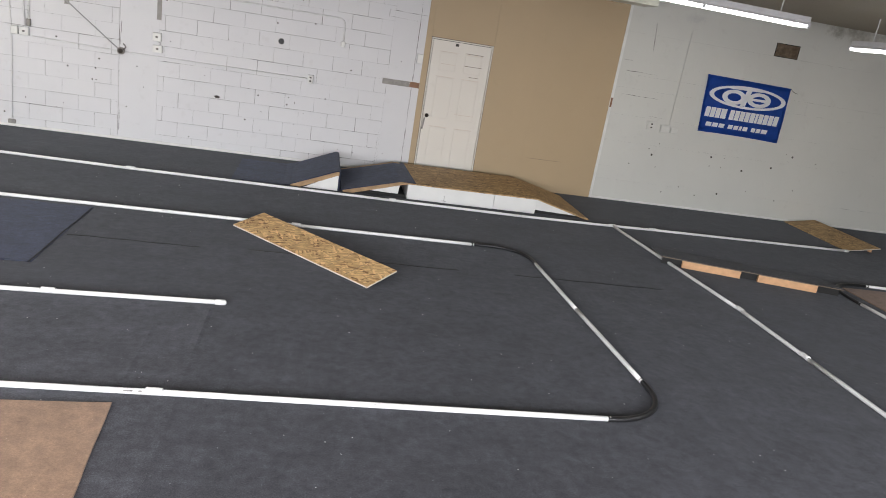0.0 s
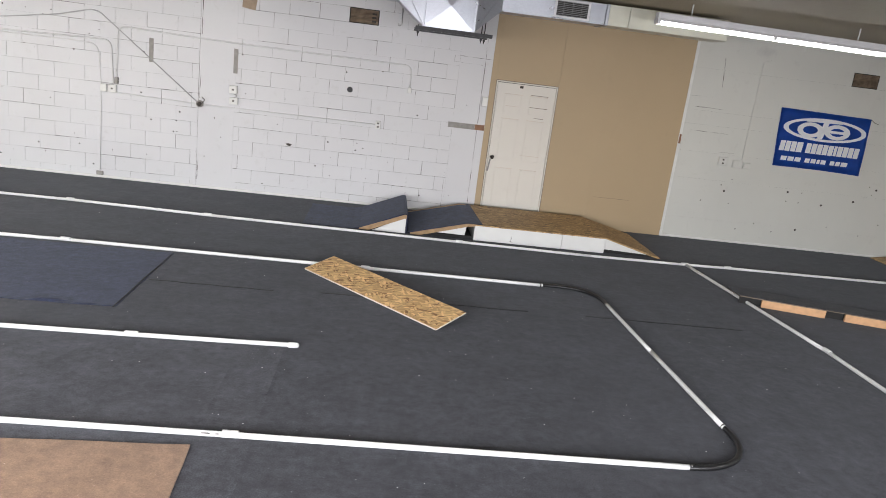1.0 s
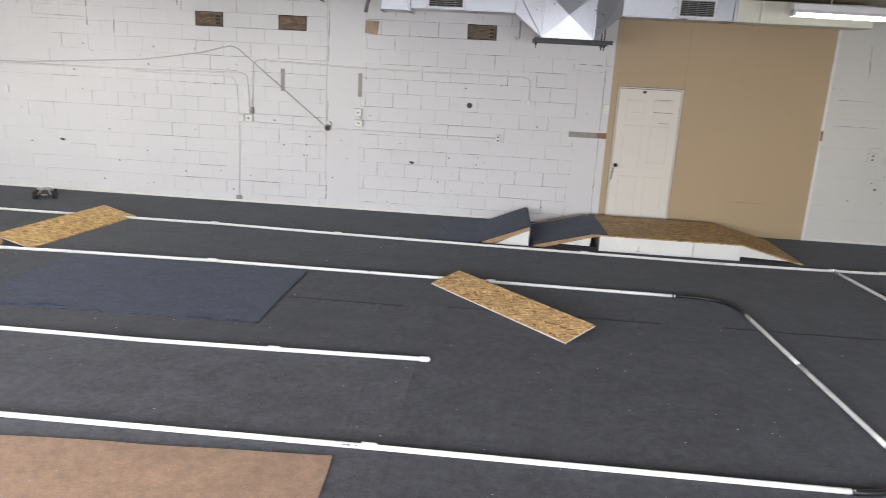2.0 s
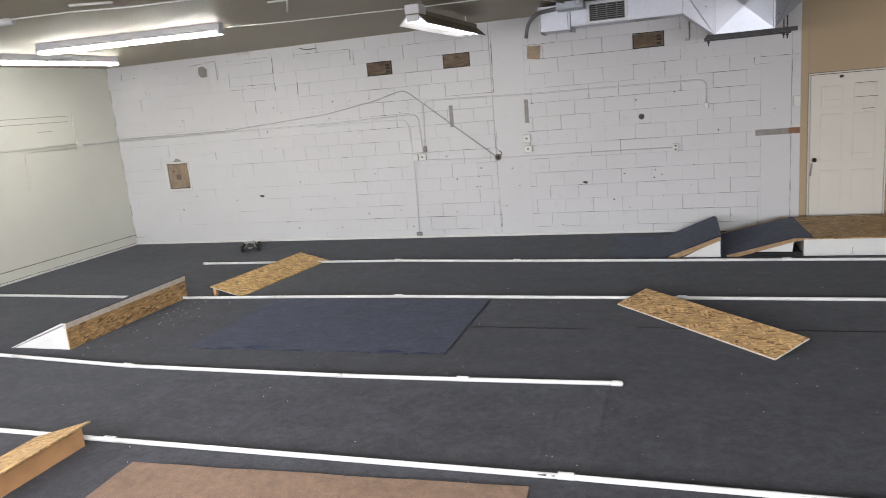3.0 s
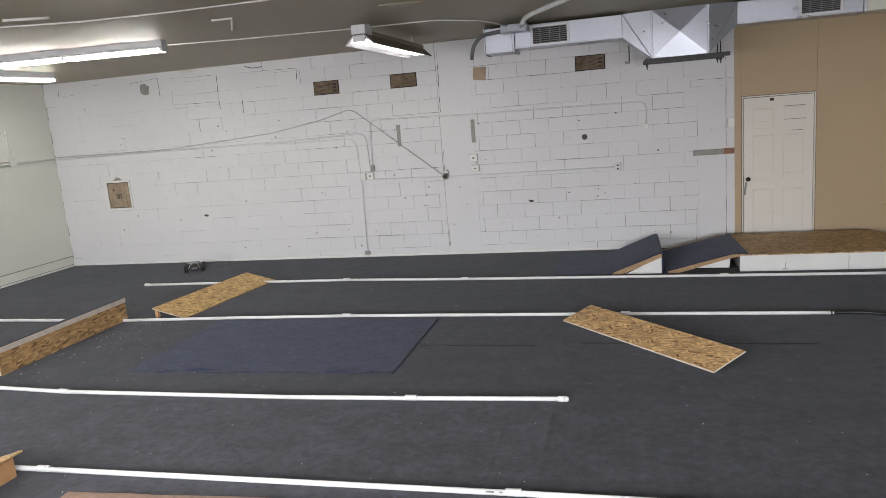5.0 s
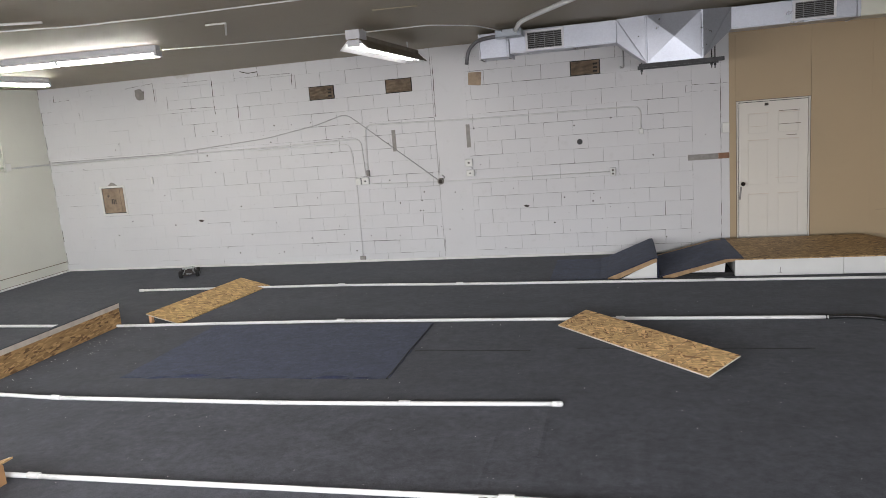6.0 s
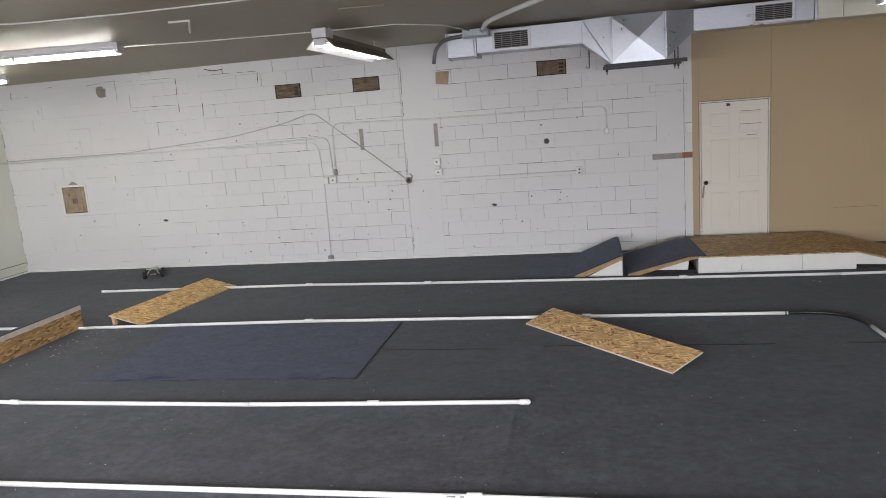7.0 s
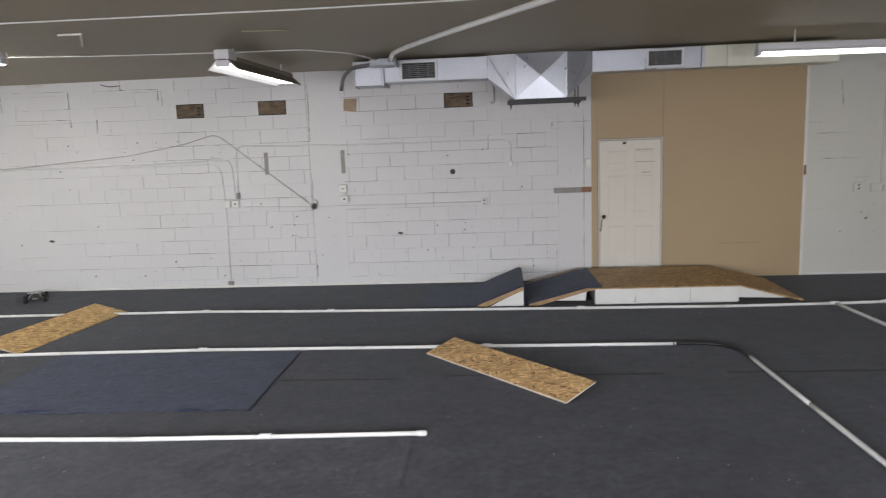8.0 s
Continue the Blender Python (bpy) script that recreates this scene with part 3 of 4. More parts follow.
        part("leg", box(x - 0.02, x + 0.02, min(y1, y1 - s * 0.04), max(y1, y1 - s * 0.04), 0, rise * (width - 0.07) / width), M_LUMBER, ob)
    return ob


wb = wedge_board("golden strand board propped up as a low ramp", (0.682, 5.553), (-0.595, 6.949), 0.37, 0.085, M_OSB, -1, True)
for x in (0.30, 0.53, 1.07):
    part("saw_line", prism([(-0.01, 0.0155), (-0.36, 0.0962), (-0.36, 0.0972), (-0.01, 0.0165)], "x", x, x + 0.004), M_DARKTRIM, wb)
wedge_board("strand board propped up as a low ramp", (-4.88, 9.0), (-5.12, 7.13), 0.485, 0.106, M_OSB_CROSS, -1, False, 0.03)
wedge_board("weathered strand board ramp against the wall", (8.07, 10.42), (8.05, 8.86), 0.56, 0.09, M_OSB_DULL, 1)

# kicker with an upright strand-board face
kick = thing("kicker_ramp", "carpeted kicker ramp with strand-board face and white side", "ramp", (-5.9, 5.25, 0))
K, KL = 0.28, 1.86
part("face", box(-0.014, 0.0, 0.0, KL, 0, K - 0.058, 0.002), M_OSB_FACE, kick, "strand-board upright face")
part("lip", prism([(-0.03, K - 0.057), (0.004, K - 0.057), (0.004, K), (-0.03, K)], "y", -0.004, KL + 0.006, None, 0.002), M_EDGE, kick, "pale board edge along the lip")
part("side", prism([(-0.76, 0.0), (-0.016, 0.0), (-0.016, K - 0.02)], "y", 0.0, 0.014), M_WHITEP, kick, "white painted triangular side")
part("side", prism([(-0.76, 0.0), (-0.016, 0.0), (-0.016, K - 0.02)], "y", KL - 0.014, KL), M_WHITEP, kick, "white painted triangular side")
part("deck", prism([(-0.80, 0.0), (-0.78, 0.0), (-0.03, K - 0.015), (-0.03, K + 0.002), (-0.05, K + 0.002)], "y", -0.004, KL + 0.006), M_WHITEP, kick)
part("carpet_cover", prism([(-0.86, 0.0), (-0.80, 0.001), (-0.05, K + 0.0025), (0.006, K + 0.001), (0.006, K + 0.007), (-0.05, K + 0.0085), (-0.81, 0.006)], "y", -0.006, KL + 0.008), M_CARPET, kick)

# ramp beside the brown mat
rc = thing("kicker_ramp", "plywood kicker ramp with overhanging strand-board top", "ramp", (-3.98, 3.50, 0))
part("face", box(-0.016, 0.0, -1.35, 0.0, 0, 0.135, 0.002), M_PLYFACE, rc, "brown plywood face")
part("side", prism([(-0.44, 0.0), (-0.018, 0.0), (-0.018, 0.13)], "y", -0.016, 0.0), M_PLYFACE, rc)
part("deck", prism([(-0.50, 0.0), (0.055, 0.168), (0.058, 0.182), (-0.47, 0.022), (-0.50, 0.012)], "y", -1.37, 0.03, None, 0.001), M_OSB, rc)

# far jumps before the wall
FY, BY = 8.93, 10.24
j1 = thing("jump_ramp", "carpet-covered launch ramp with a white side", "jump", (-0.13, FY, 0))
D = BY - FY
part("side", prism([(0.17, 0.0), (0.6, 0.0), (0.6, 0.205), (0.575, 0.205)], "y", 0.0, 0.02), M_WHITEP, j1, "white painted side board")
part("side", prism([(0.17, 0.0), (0.6, 0.0), (0.6, 0.205), (0.575, 0.205)], "y", D - 0.02, D), M_WHITEP, j1, "white painted side board")
part("deck", prism([(0.0, 0.0), (0.13, 0.0), (0.585, 0.198), (0.605, 0.198), (0.605, 0.248), (0.58, 0.248), (0.0, 0.016)], "y", -0.006, D), M_BOARDEDGE, j1, "brown strand-board edge")
part("carpet_cover", prism([(-0.12, 0.0), (0.0, 0.017), (0.575, 0.2495), (0.60, 0.2495), (0.607, 0.235), (0.607, 0.0), (0.625, 0.0), (0.619, 0.245), (0.605, 0.262), (0.57, 0.262), (0.0, 0.024)], "y", -0.008, D + 0.004), M_BLUE, j1, "slate blue carpet over the top and back")
j2 = thing("jump_ramp", "carpet-covered ramp leading onto the table jump", "jump", (0.54, FY, 0))
part("side", prism([(0.34, 0.055), (0.72, 0.05), (0.735, 0.18), (0.70, 0.185)], "y", 0.01, 0.03, None, 0.004), M_WHITEP, j2, "white painted side board")
# black filler, the shade below the ramp deck as a solid
part("underside_shade", prism([(0.16, 0.0), (0.82, 0.0), (0.82, 0.04), (0.30, 0.035)], "y", 0.035, D - 0.05), M_GAP_SHADE, j2)
part("deck", prism([(0.0, 0.0), (0.13, 0.0), (0.76, 0.178), (0.84, 0.19), (0.84, 0.215), (0.74, 0.215), (0.0, 0.02)], "y", -0.006, D + 0.02), M_BOARDEDGE, j2, "raw plywood deck edge")
part("carpet_cover", prism([(-0.03, 0.0), (0.0, 0.0205), (0.74, 0.2155), (0.84, 0.2155), (0.84, 0.222), (0.738, 0.222), (-0.02, 0.026)], "y", 0.006, D - 0.10), M_BLUE, j2, "slate blue carpet cover")
tb = thing("table_jump", "table jump with strand-board top and white front panels", "jump", (1.38, FY, 0))
part("front_panel", box(0.0, 1.185, 0.0, 0.02, 0, 0.198, 0.002), M_WHITEP, tb)
part("front_panel", box(1.189, 1.78, 0.0, 0.02, 0, 0.198, 0.002), M_WHITEP, tb)
part("end_panel", box(0.0, 0.02, 0.021, D, 0, 0.198), M_WHITEP, tb)
part("end_panel", box(1.76, 1.78, 0.021, D, 0, 0.198), M_WHITEP, tb)
part("mark", box(0.50, 0.505, -0.001, 0.0005, 0.03, 0.10), M_INK, tb)
part("mark", box(0.475, 0.53, -0.001, 0.0005, 0.026, 0.03), M_INK, tb)
part("top", box(0.0, 1.785, -0.008, D + 0.03, 0.1985, 0.215, 0.002), M_OSB_DULL, tb, "worn strand-board top")
part("carpet_flap", prism([(0.0, 0.0), (0.10, 0.0), (0.06, D), (0.0, D)], "z", 0.2152, 0.2215), M_BLUE, tb)
part("down_ramp", prism([(1.787, 0.198), (1.787, 0.215), (2.57, 0.016), (2.58, 0.0), (2.53, 0.0)], "y", -0.008, D + 0.03, None, 0.001), M_OSB_DULL, tb, "sloping strand-board exit")
part("side", prism([(1.787, 0.195), (2.45, 0.03), (1.787, 0.05)], "y", 0.03, 0.045), M_WHITEP, tb)
# black filler for the shade under the exit slope
part("underside_shade", prism([(1.787, 0.0), (2.5, 0.0), (2.45, 0.02), (1.787, 0.045)], "y", 0.05, D - 0.05), M_GAP_SHADE, tb)

# low carpeted jump with lumber blocks
lj = thing("jump_ramp", "low carpet-covered jump propped on two pine blocks", "jump", (4.42, 7.13, 0), math.degrees(math.atan2(-0.44, 1.5)))
for x0, x1 in ((0.03, 0.70), (0.90, 1.57)):
    part("pine_block", box(x0, x1, 0.0, 0.038, 0, 0.089, 0.003), M_LUMBER, lj, "raw pine block")
part("deck", prism([(-0.012, 0.09), (0.6, 0.0), (0.66, 0.0), (-0.012, 0.101)], "x", -0.22, 1.85), M_DARKTRIM, lj)
part("carpet_cover", prism([(-0.016, 0.102), (0.66, 0.001), (0.72, 0.0), (0.70, 0.007), (-0.016, 0.109)], "x", -0.225, 1.855), M_CARPET, lj)
# near-black strip painted as the shade in the openings between the blocks
part("opening_shade", box(-0.2, 1.83, 0.05, 0.07, 0, 0.078), M_GAP_SHADE, lj)

# ---- ceiling lamps ----
def strip_lamp(label, at, rz, length, drop, back, wings, glow=None):
    """A fluorescent fitting of two pairs of tubes end to end. at: middle of the tubes; drop: height of the hangers above the body."""
    ob = thing("strip_lamp", label, "ceiling lamp", at, rz, "strip lamps")
    L = length / 2
    part("channel", box(-L, L, -0.055, 0.055, 0.045, 0.115, 0.006), M_LAMP if not wings else back, ob, "white enamelled channel")
    if wings:
        bm = prism([(-0.16, -0.045), (-0.15, -0.045), (-0.056, 0.045), (0.056, 0.045), (0.15, -0.045), (0.16, -0.045), (0.062, 0.0535), (-0.062, 0.0535)], "x", -L, L)
        bm.normal_update()
        part("reflector", bm, M_LAMP, ob, "white reflector")
        part("reflector_back", prism([(-0.163, -0.04), (-0.064, 0.0555), (0.064, 0.0555), (0.163, -0.04), (0.163, -0.034), (0.064, 0.0615), (-0.064, 0.0615), (-0.163, -0.034)], "x", -L + 0.01, L), back, ob)
        part("gear_box", box(-L - 0.005, -L + 0.22, -0.08, 0.08, 0.063, 0.16, 0.006), M_LAMP, ob)
    else:
        part("cover", prism([(-0.07, 0.02), (0.07, 0.02), (0.055, 0.0448), (-0.055, 0.0448)], "x", -L, L), M_LAMP, ob)
    for y in (-0.045, 0.045):
        for a, b in ((-L + 0.02, -0.025), (0.025, L - 0.02)):
            part("tube", tube([(a, y, 0), (b, y, 0)], 0.019, 10), glow or M_TUBE, ob, "glowing tube", True)
    for x in (-L, -0.02, L - 0.03):
        part("lamp_holder", box(x, x + 0.035, -0.068, 0.068, -0.015, 0.045, 0.004), M_LAMP, ob)
    if drop > 0.005:
        for x in (-L * 0.72, L * 0.72):
            part("hanger", tube([(x, 0, 0.11), (x, 0, 0.115 + drop)], 0.008, 8), M_CONDUIT, ob)
    return ob


strip_lamp("lit fluorescent strip lamp fixed under the ceiling", (-6.0, 6.95, 3.105), 7.6, 2.36, 0.0, M_LAMPBACK, False)
strip_lamp("lit fluorescent strip lamp near the side wall", (-8.10, 7.72, 3.10), 85, 2.42, 0.0, M_LAMPBACK, False)
strip_lamp("lit fluorescent lamp with a brown-backed open reflector", (-2.62, 8.5, 3.0), 90, 2.4, 0.09, M_LAMPBACK, True, M_TUBE_OLD)
hung = strip_lamp("lit fluorescent strip lamp hung before the duct", (4.50, 8.3, 2.945), -0.6, 2.86, 0.14, M_LAMPBACK, False, M_TUBE_DIM)
hung.matrix_basis = pose(4.50, 8.3, 2.94, 0, 0.6, -0.6)
strip_lamp("lit fluorescent strip lamp over the far corner", (7.15, 7.72, 2.8), 90, 2.4, 0.29, M_LAMPBACK, False, M_TUBE_DIM)


def fill_panel(at, rz, length=2.4):
    """An added unseen fill light: a boxed fitting with a flat lit diffuser below."""
    ob = thing("fill_panel", "added unseen fill panel with a flat diffuser under the ceiling", "ceiling lamp", at, rz, "panel lamps")
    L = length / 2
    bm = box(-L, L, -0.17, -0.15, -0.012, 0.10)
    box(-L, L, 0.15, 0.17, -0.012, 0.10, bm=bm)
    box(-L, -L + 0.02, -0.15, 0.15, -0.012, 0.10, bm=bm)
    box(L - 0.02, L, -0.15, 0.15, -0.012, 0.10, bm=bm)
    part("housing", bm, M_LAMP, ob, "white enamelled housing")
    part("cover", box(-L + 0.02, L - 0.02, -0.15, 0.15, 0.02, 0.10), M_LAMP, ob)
    part("diffuser", box(-L + 0.02, L - 0.02, -0.15, 0.15, 0.0, 0.012), M_FILL_PANEL, ob, "glowing fill diffuser")
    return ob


# three fill panels added out of view to light floor and lower walls
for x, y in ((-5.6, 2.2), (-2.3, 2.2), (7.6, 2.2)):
    fill_panel((x, y, ZC - 0.10), 0)


# ---- ceiling conduits ----
def conduit(name, label, pts, r=0.012, m=None, corner=0.08, category="conduit"):
    pts = [Vector(p) for p in pts]
    base = pts[0].copy()
    bm = tube([p - base for p in (bent(pts, corner) if len(pts) > 2 else pts)], r, 8)
    ob = link_mesh(name, bm, m or M_CONDUIT, True)
    ob.location = base
    return tagged(ob, label, category)


conduit("conduit", "thin white painted conduit along the ceiling", [(-9.6, 4.55, 3.20), (-5.09, 5.22, 3.20), (-4.5, 5.43, 3.20), (-3.65, 5.53, 3.20), (-1.3, 5.60, 3.20), (3.2, 5.5, 3.20)], 0.0075)
conduit("conduit", "thin white painted conduit along the ceiling", [(-5.0, 7.43, 3.20), (-4.2, 7.66, 3.20), (-3.4, 7.79, 3.20), (-2.7, 7.92, 3.20), (-1.95, 7.96, 3.20), (-1.5, 8.40, 3.19), (-1.25, 8.76, 3.14)], 0.0075)
conduit("ceiling_pipe", "white pipe slanting under the ceiling", [(-1.08, 8.70, 3.12), (-0.94, 7.95, 3.12), (-0.67, 7.40, 3.12), (-0.2, 6.55, 3.12), (0.56, 5.28, 3.12), (1.6, 3.5, 3.12)], 0.026, M_PVC, 0.3, "pipe")
conduit("ceiling_bracket", "small white angled bracket under the ceiling", [(-3.66, 6.19, 3.20), (-3.46, 6.21, 3.20), (-3.86, 6.90, 3.20)], 0.010, M_TRIM, 0.01, "bracket")
conduit("ceiling_pipe", "short white pipe stub under the ceiling", [(-4.82, 4.96, 3.20), (-4.49, 5.10, 3.20)], 0.012, M_TRIM, 0.1, "pipe")
conduit("conduit", "faint painted conduit along the ceiling", [(-2.12, 6.53, 3.205), (-1.70, 6.60, 3.205)], 0.007, M_CEIL, 0.1)
conduit("conduit", "thin white painted conduit along the ceiling", [(-9.6, 3.9, 3.20), (-3.9, 4.0, 3.20), (-3.7, 4.0, 3.16)], 0.008)
jb = thing("junction_box", "grey steel junction box under the ceiling", "electrical box", (-1.18, 8.87, 3.07))
part("body", box(-0.16, 0.16, -0.11, 0.11, 0.0, 0.088, 0.006), M_GREYBOX, jb)
part("lid", box(-0.165, 0.165, -0.115, 0.115, -0.006, -0.0005, 0.002), M_GREYBOX, jb)
conduit("cable", "grey flexible cable curling down beside the duct", [(-1.32, 8.9, 3.10), (-1.62, 9.1, 3.10), (-1.76, 9.16, 3.0), (-1.80, 9.18, 2.82)], 0.024, M_GRILLE, 0.14, "cable")

# ---- duct ----
DY0, DY1, DZ0, DZ1 = 9.2, 9.64, 2.90, 3.175
duct = thing("air_duct", "galvanised sheet-metal air duct under the ceiling", "air duct", (0, DY0, DZ0))
dd, dh = DY1 - DY0, DZ1 - DZ0
part("duct_end", box(-1.61, -1.262, -0.02, dd, -0.035, dh, 0.006), M_TIN, duct)
part("collar", box(-1.262, -1.234, -0.034, dd + 0.01, -0.044, dh, 0.004), M_TIN, duct)
part("collar", box(-1.628, -1.6105, -0.03, dd + 0.01, -0.045, dh, 0.004), M_LAMP, duct)
for x0, x1 in ((-1.23, 0.075), (1.40, 2.71)):
    part("flange", box(x0, x1, -0.012, -0.001, -0.004 if x0 < 0 else 0.016, 0.014 if x0 < 0 else 0.034, 0.003), M_TIN, duct)
for x in (-1.60, -1.25):
    part("strap", box(x, x + 0.012, -0.036, 0.18, -0.056, -0.046, 0.002), M_GRILLE, duct)
part("duct_section", box(-1.234, 0.085, 0, dd, 0, dh, 0.005), M_TIN, duct)
part("duct_section", box(1.39, 2.72, 0, dd, 0.02, dh, 0.005), M_TIN, duct)
part("collar", box(2.72, 2.76, -0.012, dd + 0.01, 0.01, dh, 0.004), M_TIN, duct)
part("duct_section", box(2.76, 3.03, 0, dd, 0.018, dh, 0.005), M_TINPAINT, duct, "cream painted length")
part("duct_section", box(3.034, 4.36, -0.004, dd, 0.014, dh, 0.005), M_TINPAINT, duct, "cream painted length")
# plenum: widens downwards, creased sheets
A = {"lt": (0.085, 0, dh), "lb": (0.085, 0, 0.0), "rt": (1.39, 0, dh), "rb": (1.39, 0, 0.02)}
F0, F1, ZB = (0.425, 1.062), -0.09, 2.62 - DZ0


def sheet(name, pts, label=""):
    """A creased metal sheet of triangles, 2 mm thick."""
    bm = bmesh.new()
    for tri in pts:
        vs = [bm.verts.new(p) for p in tri]
        bm.faces.new(vs)
    bmesh.ops.remove_doubles(bm, verts=bm.verts, dist=0.0005)
    bmesh.ops.recalc_face_normals(bm, faces=bm.faces)
    ex = bmesh.ops.solidify(bm, geom=bm.faces[:], thickness=0.002)
    return part(name, bm, M_TIN, duct, label)


c = ((F0[0] + F0[1]) / 2, F1 - 0.035, (dh + ZB) / 2)
q = [(F0[0], F1, ZB), (F0[1], F1, ZB), (F0[1], F1, dh), (F0[0], F1, dh)]
sheet("plenum_front", [(q[i], q[(i + 1) % 4], c) for i in range(4)], "cross-creased front sheet")
sheet("plenum_side", [(A["lt"], q[0], q[3]), (A["lt"], A["lb"], q[0])])
sheet("plenum_side", [(A["rt"], q[2], q[1]), (A["rt"], q[1], A["rb"])])
part("seam", tube([A["lt"], q[0]], 0.006, 6), M_TIN, duct)
part("seam", tube([A["rt"], q[1]], 0.006, 6), M_TIN, duct)
back_l, back_r = (F0[0], dd, ZB), (F0[1], dd, ZB)
sheet("plenum_bottom", [(q[0], q[1], back_r), (q[0], back_r, back_l)])
sheet("plenum_slope", [(A["lb"], q[0], back_l), (A["lb"], back_l, (0.085, dd, 0))])
sheet("plenum_slope", [(A["rb"], (1.39, dd, 0.02), back_r), (A["rb"], back_r, q[1])])
for x in F0:
    part("seam", box(x - 0.012, x + 0.012, F1 - 0.012, F1 - 0.001, ZB, dh, 0.003), M_TIN, duct)
for y in (F1 - 0.03, dd - 0.05):
    bm = box(0.33, 1.30, y, y + 0.005, ZB - 0.045, ZB - 0.004)
    box(0.33, 1.30, y, y + 0.04, ZB - 0.05, ZB - 0.045, bm=bm)
    part("support_rail", bm, M_STEEL, duct, "dark angle-iron rail")
for x, y in ((1.20, dd - 0.2), (1.26, dd - 0.03), (0.38, dd - 0.03)):
    part("threaded_rod", tube([(x, y, ZB - 0.11), (x, y, dh)], 0.007, 8), M_STEEL, duct)
    part("nut", tube([(x, y, ZB - 0.075), (x, y, ZB - 0.052)], 0.018, 6), M_STEEL, duct)


def grille(x0, x1, z0, z1):
    g = part("grille", box(x0, x1, -0.014, -0.0015, z0, z1, 0.003), M_LAMP, duct, "white-rimmed air grille")
    # near-black plate in place of the shaded hollow behind the slats
    part("grille_back", box(x0 + 0.03, x1 - 0.03, -0.0155, -0.0145, z0 + 0.025, z1 - 0.025), M_GAP_SHADE, g)
    n = 9
    for k in range(n):
        z = z0 + 0.03 + (z1 - z0 - 0.06) * k / (n - 1)
        part("slat", box(x0 + 0.03, x1 - 0.03, -0.020, -0.016, z - 0.004, z + 0.004), M_GRILLE, g)
    for k in range(1, 4):
        x = x0 + (x1 - x0) * k / 4
        part("slat", box(x - 0.004, x + 0.004, -0.022, -0.0203, z0 + 0.026, z1 - 0.026), M_GRILLE, g)


grille(-1.03, -0.55, 0.008, 0.255)
part("crease", prism([(-1.228, 0.02), (-1.04, 0.16), (-1.04, 0.172), (-1.232, 0.032)], "y", -0.004, -0.0005), M_TIN, duct)
grille(2.05, 2.51, 0.035, 0.262)
conduit("pipe_hook", "thin steel drain pipe hooked under the duct", [(0.16, 9.66, 2.93), (0.16, 9.66, 2.62), (0.12, 9.66, 2.61), (0.12, 9.66, 2.64)], 0.011, M_CHROME, 0.03, "pipe")

# ---- wall fittings ----
WY = YB - 0.014


def wline(label, pts, r=0.010, m=None, corner=0.09, category="conduit"):
    return conduit("conduit" if category == "conduit" else "cable", label, [(x, WY, z) for x, z in pts], r, m, corner, category)


wline("grey cable sagging along the block wall", [(-9.6, 1.955), (-7.33, 1.95), (-5.43, 2.08), (-4.55, 2.22), (-4.03, 2.36), (-2.62, 1.235)], 0.007, M_CABLE, 0.12, "cable")
wline("painted conduit bending down to a switch box", [(-9.6, 1.915), (-5.25, 1.935), (-3.83, 1.965), (-3.80, 1.36)], 0.009, M_CONDUIT, 0.12)
wline("painted conduit bending down to the floor", [(-5.6, 1.90), (-4.01, 1.90), (-3.965, 1.3), (-3.985, 0.12)], 0.0055, M_CONDUIT, 0.14)
wline("painted conduit looping over the block wall", [(-3.757, 1.42), (-3.73, 2.165), (-2.07, 2.125), (0.38, 2.115), (0.377, 1.80)], 0.0095, M_CONDUIT, 0.11)
wline("thin painted conduit between the outlets", [(-3.72, 1.25), (-2.6, 1.22), (-0.05, 1.22)], 0.006, M_CONDUIT, 0.05)
wline("thin painted conduit above the outlets", [(5.60, 1.30), (5.60, 2.79), (5.72, 2.83)], 0.005, M_WALL, 0.05)


def wall_box(name, label, x, z, w, h, d=0.04, m=None, plug=0, category="electrical box", xw=None):
    at = (x, YB, z)
    ob = thing(name, label, category, at)
    part("body", box(-w / 2, w / 2, -d, 0.001, -h / 2, h / 2, 0.005), m or M_CONDUIT, ob)
    part("cover", box(-w / 2 + 0.006, w / 2 - 0.006, -d - 0.004, -d - 0.0003, -h / 2 + 0.006, h / 2 - 0.006, 0.002), M_TRIM if m is None else m, ob)
    for k in range(plug):
        z0 = (k - (plug - 1) / 2) * h * 0.42
        part("socket", box(-0.014, 0.014, -d - 0.006, -d - 0.0042, z0 - 0.011, z0 + 0.011, 0.002), M_INK, ob)
    return ob


wall_box("switch_box", "grey painted electrical box on the block wall", -3.93, 1.30, 0.09, 0.11)
wall_box("switch_box", "white electrical box on the block wall", -3.81, 1.30, 0.12, 0.11, 0.045, None, 1)
wall_box("switch_box", "small conduit end box on the block wall", -3.757, 1.42, 0.05, 0.09, 0.04, M_TAPE)
wall_box("outlet_box", "white socket outlet on the block wall", -2.134, 1.48, 0.115, 0.115, 0.05, None, 1)
wall_box("outlet_box", "white blank outlet box on the block wall", -2.122, 1.322, 0.125, 0.10, 0.05, None, 1)
wall_box("outlet_box", "white double socket at the conduit end", -0.03, 1.215, 0.08, 0.12, 0.045, None, 2)
wall_box("outlet_box", "small white box at the conduit end", 0.377, 1.765, 0.06, 0.08)
wall_box("outlet_box", "painted switch box beside the tan panel", 1.50, 1.73, 0.09, 0.14, 0.04)
wall_box("switch_box", "small white switch on the block wall", -7.65, 1.53, 0.045, 0.12, 0.02)
wline("loose wire end under the ceiling edge", [(-5.75, 3.16), (-5.62, 3.12), (-5.45, 3.13)], 0.006, M_INK, 0.05, "cable")
